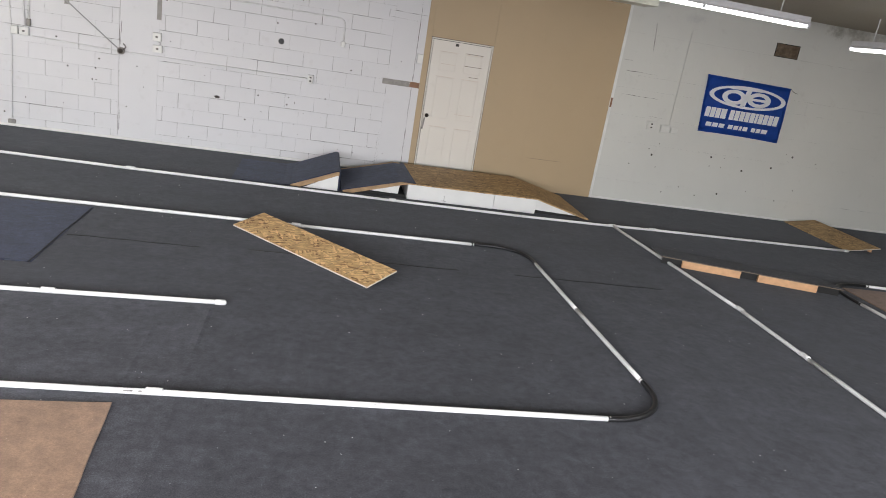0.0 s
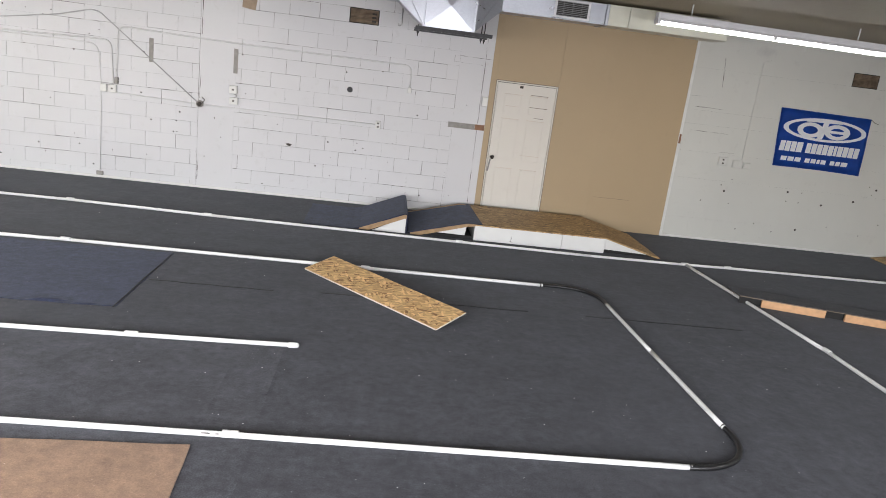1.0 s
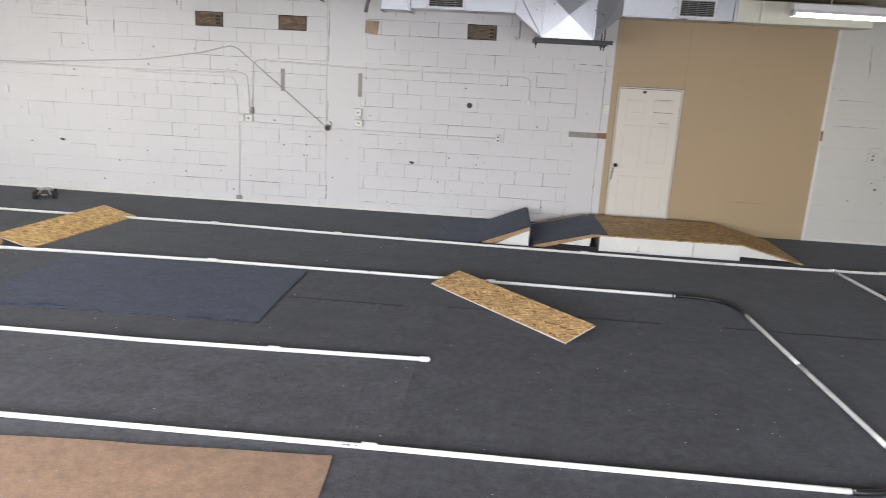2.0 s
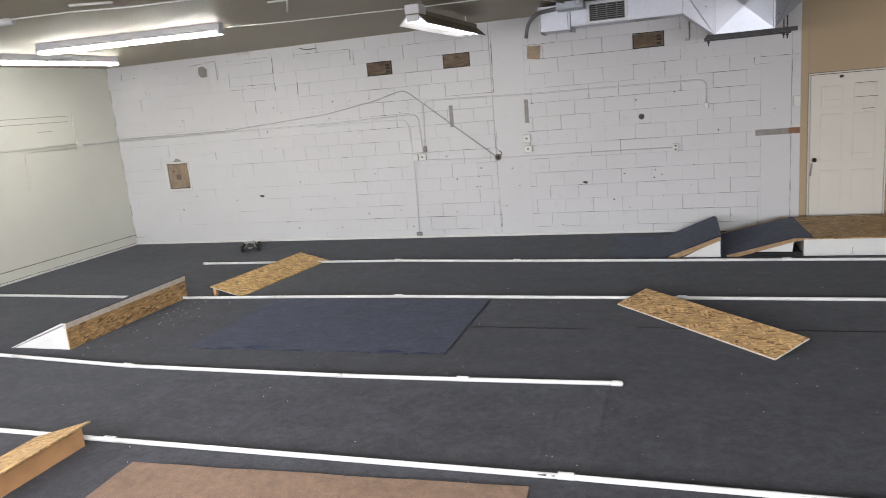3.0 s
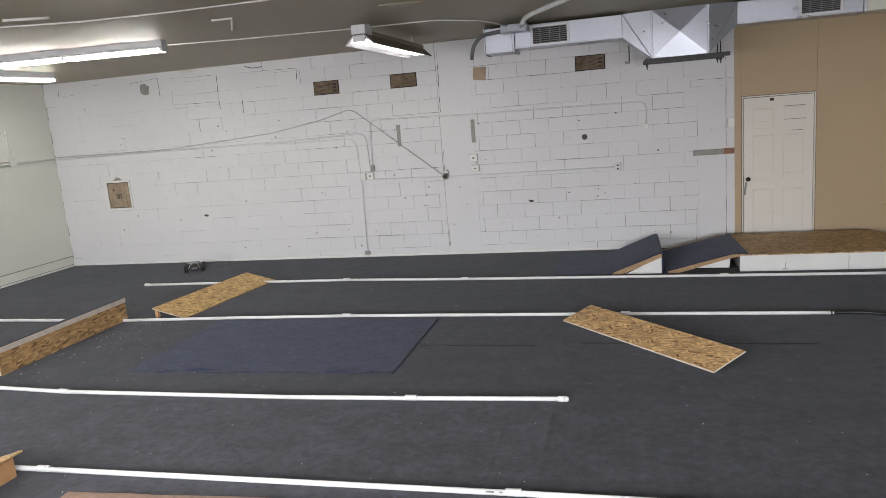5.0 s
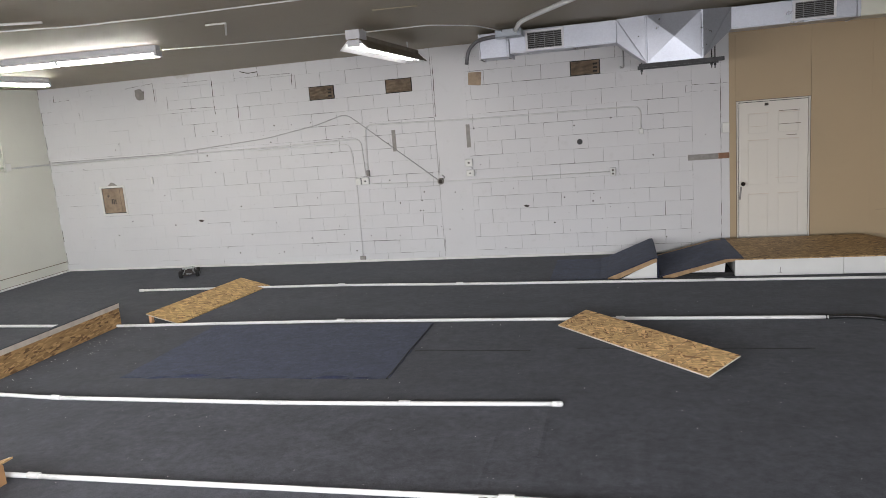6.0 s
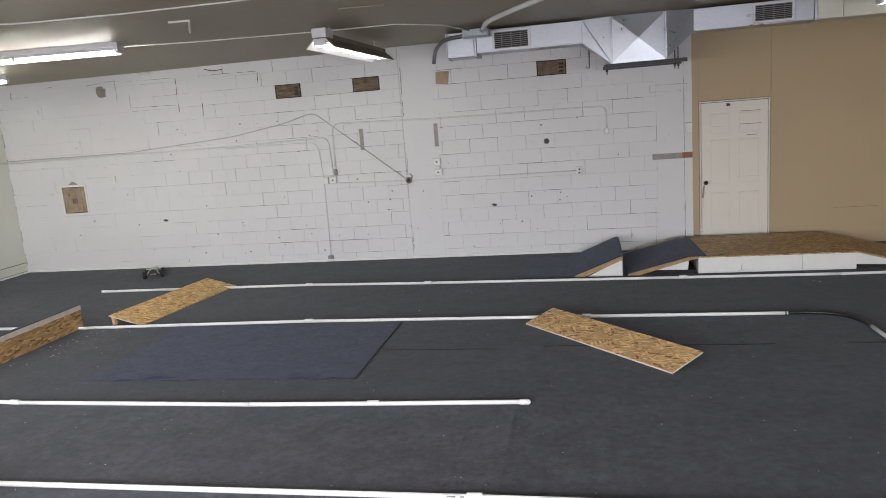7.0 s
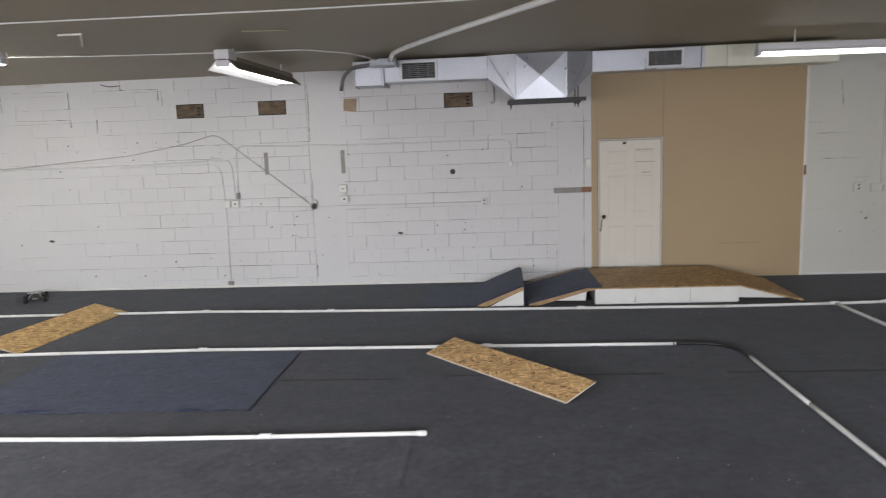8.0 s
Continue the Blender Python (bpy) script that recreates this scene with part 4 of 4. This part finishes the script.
wline("loose grey wire between the two outlets", [(-2.15, 1.43), (-2.08, 1.40), (-2.11, 1.37)], 0.006, M_CABLE, 0.02, "cable")
wall_box("outlet_box", "painted socket outlet below the banner", 5.30, 1.265, 0.14, 0.13, 0.03, M_WALL, 2)
wall_box("outlet_box", "painted blank box below the banner", 5.54, 1.245, 0.15, 0.12, 0.03, M_WALL)
wall_box("outlet_box", "painted blank box below the banner", 5.70, 1.235, 0.12, 0.09, 0.03, M_WALL)
kn = thing("cable_box", "round dark cable box with wire ends", "electrical box", (-2.597, YB, 1.226))
part("body", tube([(0, 0.001, 0), (0, -0.035, 0)], 0.05, 14), M_TAPE, kn, "", True)
part("cap", tube([(0, -0.0355, 0), (0, -0.045, 0)], 0.03, 12), M_INK, kn, "", True)
part("wire", tube(bent([(0.03, -0.03, 0.02), (0.08, -0.05, 0.06), (0.03, -0.04, 0.10)], 0.03), 0.006, 6), M_INK, kn, "", True)

for x, z0, z1 in ((-3.29, 1.727, 2.055), (-2.12, 1.708, 2.05)):
    ob = link_mesh("tape_strip", box(-0.03, 0.03, -0.003, 0.001, z0 - z1, 0.0), M_TAPE)
    ob.location = (x, YB, z1)
    tagged(ob, "grey tape strip stuck on the block wall", "tape", "tape strips")
ob = thing("tape_strip", "long grey tape strip with a rusty end", "tape", (1.0, YB, 1.345), group="tape strips")
part("strip", box(0, 0.40, -0.003, 0.001, -0.04, 0.04), M_TAPE, ob)
part("rusty_end", box(0.402, 0.545, -0.004, 0.001, -0.038, 0.042), M_RUST, ob)


def plug(label, x0, x1, z0, z1, ink):
    """Cardboard set back into an opening of the block wall."""
    ob = thing("cardboard_patch", label, "cardboard", ((x0 + x1) / 2, YB, (z0 + z1) / 2), group="cardboard patches")
    w, h = (x1 - x0) / 2, (z1 - z0) / 2
    bm = bmesh.new()
    grid = 6
    vs = [[bm.verts.new((-w + 0.012 + (2 * w - 0.024) * i / grid, -0.002 + 0.006 * math.sin(i * 1.7 + j * 2.3 + x0), -h + 0.010 + (2 * h - 0.020) * j / grid)) for i in range(grid + 1)] for j in range(grid + 1)]
    for j in range(grid):
        for i in range(grid):
            bm.faces.new((vs[j][i], vs[j][i + 1], vs[j + 1][i + 1], vs[j + 1][i]))
    bmesh.ops.solidify(bm, geom=bm.faces[:], thickness=0.004)
    part("sheet", bm, M_CARD, ob)
    # near-black plate as the shadow round the set-back cardboard
    part("shadow_gap", box(-w, w, 0.0045, 0.0058, -h, h), M_GAP_SHADE, ob)
    if ink:
        for k in range(3):
            part("print", box(w - 0.10, w - 0.04, -0.0105, -0.0095, -0.07 + k * 0.05, -0.045 + k * 0.05), M_INK, ob)
    return ob


OPENINGS = [(-4.612, -4.192), (-3.352, -2.932), (-0.573, -0.155), (7.06, 7.478)]
for (x0, x1), ink in zip(OPENINGS, (True, False, True, False)):
    plug("brown cardboard closing an opening in the block wall", x0, x1, 2.6085, 2.815, ink)
ob = tagged(link_mesh("cardboard_piece", prism([(-0.10, 0.10), (0.10, 0.095), (0.075, -0.10), (-0.11, -0.075)], "y", -0.006, -0.001), M_CARD), "square piece of brown cardboard stuck on the wall", "cardboard")
ob.location = (-1.955, YB, 2.70)
ob = tagged(link_mesh("torn_patch", prism([(-0.08, 0.075), (-0.01, 0.09), (0.035, 0.08), (0.045, 0.05), (0.09, 0.045), (0.075, -0.01), (0.07, -0.085), (-0.02, -0.095), (-0.07, -0.07), (-0.09, -0.01)], "y", -0.008, 0.001), M_TAPE), "torn grey paper patch on the block wall", "patch")
ob.location = (-7.64, YB, 2.965)
hat = thing("wall_hatch", "boarded hatch with a white frame and torn top", "hatch", (-8.47, YB, 1.228))
# near-black plate as the shadow between board and frame
part("shadow_gap", box(-0.2165, 0.2165, -0.004, 0.001, -0.2215, 0.2215), M_GAP_SHADE, hat)
part("board", box(-0.203, 0.206, -0.010, -0.0045, -0.21, 0.212, 0.002), M_CARD, hat, "brown cardboard board")
for a in ((-0.25, -0.217, -0.255, 0.255), (0.217, 0.25, -0.255, 0.255)):
    part("frame", box(a[0], a[1], -0.018, 0.001, a[2], a[3], 0.003), M_TRIM, hat)
for z in (-0.255, 0.222):
    part("frame", box(-0.2165, 0.2165, -0.017, 0.001, z, z + 0.033, 0.003), M_TRIM, hat)
part("torn_paper", prism([(-0.08, 0.257), (0.10, 0.257), (0.06, 0.29), (0.0, 0.315), (-0.03, 0.285)], "y", -0.02, 0.0), M_TAPE, hat)
for x0, x1, z0, z1 in ((-0.04, -0.02, -0.06, 0.03), (-0.005, 0.012, -0.06, 0.03), (0.03, 0.045, -0.06, 0.02), (-0.12, -0.07, 0.08, 0.095), (-0.10, -0.09, 0.05, 0.13)):
    part("print", box(x0, x1, -0.0125, -0.0105, z0, z1), M_INK, hat)
part("crease", box(0.14, 0.146, -0.0122, -0.0105, -0.2, 0.19), M_DARKTRIM, hat)
ob = tagged(link_mesh("wall_plug", tube([(0, -0.006, 0), (0, 0.003, 0)], 0.042, 9), M_STEEL), "round dark plug in the block wall", "plug")
ob.location = (-0.482, YB, 1.675)
conduit("junction_box", "small painted box on the ceiling conduit", [(-5.86, 5.105, 3.185), (-5.66, 5.135, 3.185)], 0.035, M_CONDUIT, 0.1, "electrical box")
for x, z, wd in ((-1.305, 0.78, 0.045), (-6.82, 0.80, 0.05)):
    ob = tagged(link_mesh("anchor_stub", prism([(-wd, 0.008), (-wd * 0.2, 0.02), (wd, 0.004), (wd * 0.5, -0.02), (-wd * 0.4, -0.014)], "y", -0.012, 0.002), M_INK), "dark broken anchor stub in the block wall", "anchor", "anchor stubs")
    ob.location = (x, YB, z)
ob = tagged(link_mesh("anchor_stub", box(-0.05, 0.05, -0.02, 0.001, 0.0, 0.06, 0.008), M_TAPE), "dark rusty lump at the foot of the wall", "anchor", "anchor stubs")
ob.location = (-3.99, YB - 0.002, 0.038)
def joint_or_shade(x0, z0, x1, z1, wide=0.008, seed=1):
    """A ragged dark open joint between two points of the wall, of uneven width."""
    r = random.Random(seed)
    d = Vector((x1 - x0, 0, z1 - z0))
    side = Vector((-d.z, 0, d.x)).normalized()
    n = max(3, int(d.length / 0.06))
    low, high = [], []
    for i in range(n + 1):
        wd, k = wide * r.choice((0.03, 0.08, 0.2, 0.3, 0.42)), r.uniform(-0.003, 0.003)
        p = d * (i / n)
        low.append(p + side * (k - wd))
        high.append(p + side * (k + wd))
    bm = prism([(p.x, p.z) for p in low + high[::-1]], "y", -0.003, 0.001)
    ob = tagged(link_mesh("wall_joint", bm, M_INK), "thin dark open joint in the painted wall", "wall joint", "open joints")
    ob.location = (x0, YB, z0)
    return ob


for k, (x0, z0, x1, z1, wd) in enumerate((
        (4.70, 2.04, 5.20, 2.035, 0.010), (4.71, 1.682, 5.30, 1.678, 0.010), (5.22, 1.40, 5.45, 1.40, 0.006), (5.05, 2.36, 5.01, 2.78, 0.010),
        (-7.372, 2.80, -7.370, 3.12, 0.012), (-7.90, 3.08, -7.37, 3.12, 0.007), (-6.287, 2.82, -6.284, 3.07, 0.014), (-7.15, 3.09, -6.28, 3.075, 0.006),
        (-7.149, 2.67, -6.287, 2.652, 0.008), (-7.15, 2.67, -7.14, 2.88, 0.006), (-6.29, 2.54, -6.285, 2.66, 0.014), (-5.88, 2.44, -5.87, 2.64, 0.012),
        (-5.455, 3.06, -5.453, 3.20, 0.007), (-5.875, 3.066, -4.88, 3.055, 0.008), (-4.883, 2.87, -4.87, 3.05, 0.014), (-8.883, 2.66, -8.885, 2.76, 0.012),
        (-8.66, 3.11, -8.55, 3.113, 0.008), (-2.60, 2.20, -2.59, 3.10, 0.012), (-2.61, 1.30, -2.60, 1.62, 0.010), (-2.612, 0.12, -2.605, 0.42, 0.009),
        (0.985, 2.342, 1.54, 2.337, 0.009), (0.984, 2.24, 0.986, 2.34, 0.006), (0.99, 2.25, 1.40, 2.245, 0.004), (1.435, 0.05, 1.438, 2.62, 0.009),
        (1.033, 0.10, 1.035, 0.62, 0.010), (-9.35, 2.98, -9.05, 2.99, 0.007), (-9.36, 2.98, -9.35, 3.08, 0.012))):
    joint_or_shade(x0, z0, x1, z1, wd, k)

# side wall conduits and box
LX = XL + 0.014
conduit("conduit", "painted conduit along the side wall", [(LX, 7.4, 1.96), (LX, 9.55, 1.955)], 0.014, M_SIDE)
conduit("conduit", "painted conduit bending down the side wall", [(LX, 9.5, 1.90), (LX, 8.50, 1.91), (LX, 8.48, 1.43)], 0.014, M_SIDE, 0.1)
conduit("conduit", "painted conduit up the side wall", [(LX, 9.55, 1.99), (LX, 9.55, 2.5)], 0.012, M_SIDE)
conduit("conduit", "painted conduit into the corner", [(LX, 9.62, 1.93), (LX, 10.49, 1.93)], 0.012, M_CONDUIT)
for y0, y1, z in ((7.2, 9.47, 2.425), (7.2, 9.45, 2.335), (8.82, 9.1, 2.20)):
    ob = tagged(link_mesh("side_rail", box(0, 0.012, 0, y1 - y0, 0, 0.008, 0.002), M_TAPE), "thin grey rail on the side wall", "rail", "side rails")
    ob.location = (XL, y0, z)
ob = thing("switch_box", "painted electrical box on the side wall", "electrical box", (XL, 9.58, 1.95))
part("body", box(-0.001, 0.05, -0.06, 0.06, -0.07, 0.07, 0.005), M_SIDE, ob)
part("cover", box(0.0503, 0.055, -0.05, 0.05, -0.06, 0.06, 0.002), M_TRIM, ob)
ob = tagged(link_mesh("outlet_box", box(0, 0.03, -0.03, 0.03, -0.06, 0.06, 0.004), M_SIDE), "small painted box on the side wall", "electrical box")
ob.location = (XL, 8.48, 1.40)

# ---- banner ----
ban = thing("banner", "blue vinyl banner with white print hung on the wall", "banner", (6.04, YB - 0.004, 1.295))
BW, BH = 1.48, 0.885
bm = bmesh.new()
nx, nz = 24, 10
vs = []
for j in range(nz + 1):
    for i in range(nx + 1):
        u, v = i / nx, j / nz
        x = u * BW + (1 - v) * (0.065 - 0.035 * u)
        z = v * BH - 0.02 * u + 0.012 * math.sin(u * 3.1) * (1 - v)
        y = -0.006 - 0.008 * abs(math.sin(u * 11.0 + 0.7)) * (1 - v) - 0.004 * math.sin(v * 9 + u * 4)
        vs.append(bm.verts.new((x, y, z)))
for j in range(nz):
    for i in range(nx):
        a = j * (nx + 1) + i
        bm.faces.new((vs[a], vs[a + 1], vs[a + nx + 2], vs[a + nx + 1]))
bmesh.ops.solidify(bm, geom=bm.faces[:], thickness=0.001)
part("sheet", bm, M_BANNER, ban, "", True)


def oval(cx, cz, rx, rz, hx, hz, y0, n=40):
    """An oval ring a millimetre thick."""
    bm = bmesh.new()
    loops = []
    for a, b, y in ((rx, rz, y0), (hx, hz, y0), (hx, hz, y0 - 0.001), (rx, rz, y0 - 0.001)):
        loops.append([bm.verts.new((cx + a * math.cos(6.28318 * k / n), y, cz + b * math.sin(6.28318 * k / n))) for k in range(n)])
    for o, i in zip(loops, loops[1:] + loops[:1]):
        for k in range(n):
            bm.faces.new((o[k], o[(k + 1) % n], i[(k + 1) % n], i[k]))
    return bm


Y = -0.022
part("oval_ring", oval(0.77, 0.615, 0.68, 0.175, 0.60, 0.138, Y), M_PRINT, ban, "white oval ring")
part("emblem", oval(0.53, 0.60, 0.21, 0.115, 0.12, 0.06, Y - 0.0012), M_PRINT, ban)
part("emblem", oval(0.97, 0.605, 0.21, 0.115, 0.12, 0.06, Y - 0.0024), M_PRINT, ban)
part("emblem_bar", prism([(0.66, 0.48), (0.75, 0.48), (0.81, 0.73), (0.72, 0.73)], "y", Y - 0.0046, Y - 0.0036), M_PRINT, ban)
part("emblem_bar", prism([(0.84, 0.585), (1.10, 0.585), (1.11, 0.625), (0.85, 0.625)], "y", Y - 0.0058, Y - 0.0048), M_PRINT, ban)
part("emblem_bar", prism([(0.42, 0.72), (1.02, 0.735), (1.02, 0.775), (0.50, 0.765)], "y", Y - 0.007, Y - 0.006), M_PRINT, ban)


def letter_row(x0, x1, z0, z1, widths, gap):
    """A line of print as plain upright bars."""
    total = sum(widths) + gap * (len(widths) - 1)
    x = x0
    for wd in widths:
        w_ = wd / total * (x1 - x0)
        if wd > 0.5:
            part("print_bar", prism([(x, z0), (x + w_, z0), (x + w_ + 0.008, z1), (x + 0.008, z1)], "y", Y - 0.001, Y), M_PRINT, ban)
        x += w_ + gap / total * (x1 - x0)


letter_row(0.10, 1.40, 0.245, 0.40, [1, 1, 1, 1.2, 0.45, 1, 1, 1, 1, 1, 0.6, 1, 1, 1, 1], 0.16)
letter_row(0.16, 1.26, 0.10, 0.165, [1.2, 1.2, 1.2, 0.4, 1, 1, 0.6, 1, 0.4, 0.9, 0.9, 1.3], 0.25)
part("cord", tube([(1.48, -0.006, 0.86), (1.54, -0.004, 0.82), (1.62, -0.004, 0.80)], 0.004, 6), M_INK, ban)


# ---- model car ----
car = thing("model_car", "grey radio-controlled buggy standing on the dark carpet", "model car", (-6.73, 9.84, 0.0), 118)
part("chassis", box(-0.17, 0.17, -0.045, 0.045, 0.035, 0.05, 0.004), M_INK, car)
bm = prism([(-0.15, 0.05), (0.17, 0.05), (0.19, 0.065), (0.10, 0.09), (0.05, 0.14), (-0.05, 0.145), (-0.13, 0.095)], "y", -0.055, 0.055)
bmesh.ops.bevel(bm, geom=bm.edges[:], offset=0.012, segments=2, affect="EDGES")
part("bodyshell", bm, M_SHELL, car, "grey plastic bodyshell", True)
part("rear_wing", box(-0.215, -0.13, -0.085, 0.085, 0.150, 0.158, 0.003), M_SHELL, car)
for y in (-0.083, 0.083):
    part("wing_plate", box(-0.215, -0.13, y - 0.003, y + 0.003, 0.159, 0.178, 0.002), M_SHELL, car)
part("wing_post", box(-0.165, -0.15, -0.02, 0.02, 0.08, 0.1495), M_INK, car)
part("bumper", box(0.17, 0.21, -0.05, 0.05, 0.04, 0.06, 0.005), M_INK, car)
for x, r, wd in ((-0.135, 0.058, 0.055), (0.14, 0.052, 0.045)):
    part("shock_tower", box(x - 0.006, x + 0.006, -0.06, 0.06, 0.055, 0.125, 0.003), M_INK, car)
    for s in (-1, 1):
        part("suspension_arm", box(x - 0.02, x + 0.02, min(s * 0.04, s * 0.11), max(s * 0.04, s * 0.11), 0.042, 0.052, 0.003), M_INK, car)
        part("damper", tube([(x, s * 0.055, 0.12), (x, s * 0.095, 0.055)], 0.009, 8), M_CHROME, car)
        y0, y1 = sorted((s * 0.10, s * (0.10 + wd)))
        bm = tube([(x, y0, r), (x, y0 + 0.008, r), (x, y1 - 0.008, r), (x, y1, r)], r, 18)
        for v in bm.verts:
            if abs(v.co.y - y0) < 1e-5 or abs(v.co.y - y1) < 1e-5:
                v.co.x, v.co.z = x + (v.co.x - x) * 0.86, r + (v.co.z - r) * 0.86
        wh = part("wheel", bm, M_TYRE, car, "black rubber tyre")
        e = y1 if s > 0 else y0
        part("rim", tube([(x, e, r), (x, e + s * 0.003, r)], r * 0.55, 14), M_GRILLE, wh, "grey rim")

# ---- loose crumbs on the carpet ----
rnd = random.Random(11)
verts, faces = [], []


def crumb(x, y, s):
    b = len(verts)
    a0 = rnd.uniform(0, 3)
    for k in range(4):
        a = a0 + k * 1.57
        verts.append((x + s * rnd.uniform(0.5, 1.2) * math.cos(a), y + s * rnd.uniform(0.4, 1) * math.sin(a), 0.001))
    verts.append((x, y, 0.001 + s * 0.6))
    for k in range(4):
        faces.append((b + k, b + (k + 1) % 4, b + 4))


for k in range(120):
    t = rnd.random()
    crumb(-5.82 + abs(rnd.gauss(0, 0.32)), 5.35 + 1.7 * t + rnd.gauss(0, 0.1), rnd.choice((0.002, 0.003, 0.004, 0.008)))
for k in range(330):
    crumb(rnd.uniform(-6.5, 5.5), 2.2 + 6.3 * rnd.random() ** 1.3, rnd.uniform(0.0025, 0.006))
me = bpy.data.meshes.new("carpet_crumbs")
me.from_pydata(verts, [], faces)
me.materials.append(M_FLUFF)
tagged(new("carpet_crumbs", me), "white foam crumbs scattered over the carpet", "debris", "", "stuff")

# dark anchor holes in the block wall
bm = bmesh.new()
for k in range(95):
    x, z = rnd.uniform(-9.2, 1.3), rnd.uniform(0.15, 2.4) if k % 3 else rnd.uniform(0.2, 1.2)
    r = rnd.choice((0.005, 0.007, 0.009, 0.012))
    tube([(x, YB - 0.002, z), (x, YB + 0.003, z)], r, 7, bm)
for k in range(22):
    x, z = rnd.uniform(5.0, 8.6), rnd.uniform(0.2, 1.15)
    tube([(x, YB - 0.002, z), (x, YB + 0.003, z)], rnd.choice((0.008, 0.010, 0.018)), 7, bm)
tagged(link_mesh("anchor_holes", bm, M_INK), "dark drilled anchor holes in the white wall", "holes", "", "stuff")

# ---- concrete blocks ----
PZ, Z0 = 0.2065, 0.1305
rnd = random.Random(5)
block_cache = {}


def block_shape(w, h, gaps, deep=0.010):
    """Vertices and faces of a block front: sunk edges on open sides. gaps: left, right, bottom, top."""
    l, r, b, t = gaps
    o = 0.0012
    x0, x1, z0, z1 = l, w - r, b, h - t
    back = [(x0, deep, z0), (x1, deep, z0), (x1, deep, z1), (x0, deep, z1)]
    rim = [(x0, o, z0), (x1, o, z0), (x1, o, z1), (x0, o, z1)]
    e = [0.003 if g > 0.001 else 0.0001 for g in gaps]
    front = [(x0 + e[0], 0, z0 + e[2]), (x1 - e[1], 0, z0 + e[2]), (x1 - e[1], 0, z1 - e[3]), (x0 + e[0], 0, z1 - e[3])]
    v = back + rim + front
    f = [(8, 9, 10, 11)]
    for k in range(4):
        n = (k + 1) % 4
        f += [(k, n, 4 + n, 4 + k), (4 + k, 4 + n, 8 + n, 8 + k)]
    return v, f


def lay(parent, xa, xb, phase, pitch, openness, own, paint=M_BLOCK):
    """Courses of blocks from xa to xb. own: the stretch of x in which each block is an object."""
    jv, jf = [], []
    for row in range(-1, 15):
        za, zb = max(0.0, Z0 + PZ * row), min(ZC, Z0 + PZ * (row + 1))
        off = phase + (0.5 * pitch if row % 2 else 0.0)
        k = math.floor((xa - off) / pitch)
        while off + k * pitch < xb - 0.004:
            x0, x1 = max(xa, off + k * pitch), min(xb, off + (k + 1) * pitch)
            k += 1
            if x1 - x0 < 0.03 or (row == 12 and any(abs(x0 - a) < 0.02 for a, _ in OPENINGS)):
                continue
            op = openness((x0 + x1) / 2, (za + zb) / 2)
            gaps = tuple((rnd.choice((0.0012, 0.0018, 0.0028, 0.0042)) if rnd.random() < op * (1.0 if s < 2 else 1.1) else (0.0009 if rnd.random() < 2 * op else 0.0003)) for s in range(4))
            if x0 == xa:
                gaps = (0.0003,) + gaps[1:]
            key = (round(x1 - x0, 3), round(zb - za, 3), gaps)
            if own[0] <= x0 < own[1]:
                if key not in block_cache:
                    me = bpy.data.meshes.new("block")
                    v, f = block_shape(key[0], key[1], gaps)
                    me.from_pydata(v, [], f)
                    me.materials.append(M_BLOCK)
                    block_cache[key] = me
                ob = new("block", block_cache[key])
                ob.location = (x0, YB + rnd.choice((0, 0, 0.0005, 0.001)), za)
                ob.parent = parent
            else:
                v, f = block_shape(*key)
                n = len(jv)
                jv += [(a + x0, b + YB, c + za) for a, b, c in v]
                jf += [tuple(n + i for i in q_) for q_ in f]
    me = bpy.data.meshes.new("block_rows")
    me.from_pydata(jv, [], jf)
    me.materials.append(paint)
    ob = new("block_rows", me)
    ob.parent = parent
    tagged(ob, "", "", "", "stuff")


def open_left(x, z):
    return 0.06 if x < -7.2 else (0.16 if x < -5.2 else 0.38) + (0.15 if z > 2.2 else 0.0)


lay(wall_back, XL, -2.625, -4.612, 0.42, open_left, (-6.1, -2.6))
lay(wall_back, -2.115, 1.065, -0.573, 0.418, lambda x, z: 0.45, (-2.2, 1.1))
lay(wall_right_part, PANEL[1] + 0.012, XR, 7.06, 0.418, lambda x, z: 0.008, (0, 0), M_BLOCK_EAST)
for x0, x1 in ((-2.621, -2.1155), (1.0655, PANEL[0])):
    ob = link_mesh("pier", box(x0, x1, YB + 0.0002, YB + 0.01, 0, ZC), M_BLOCK)
    ob.parent = wall_back
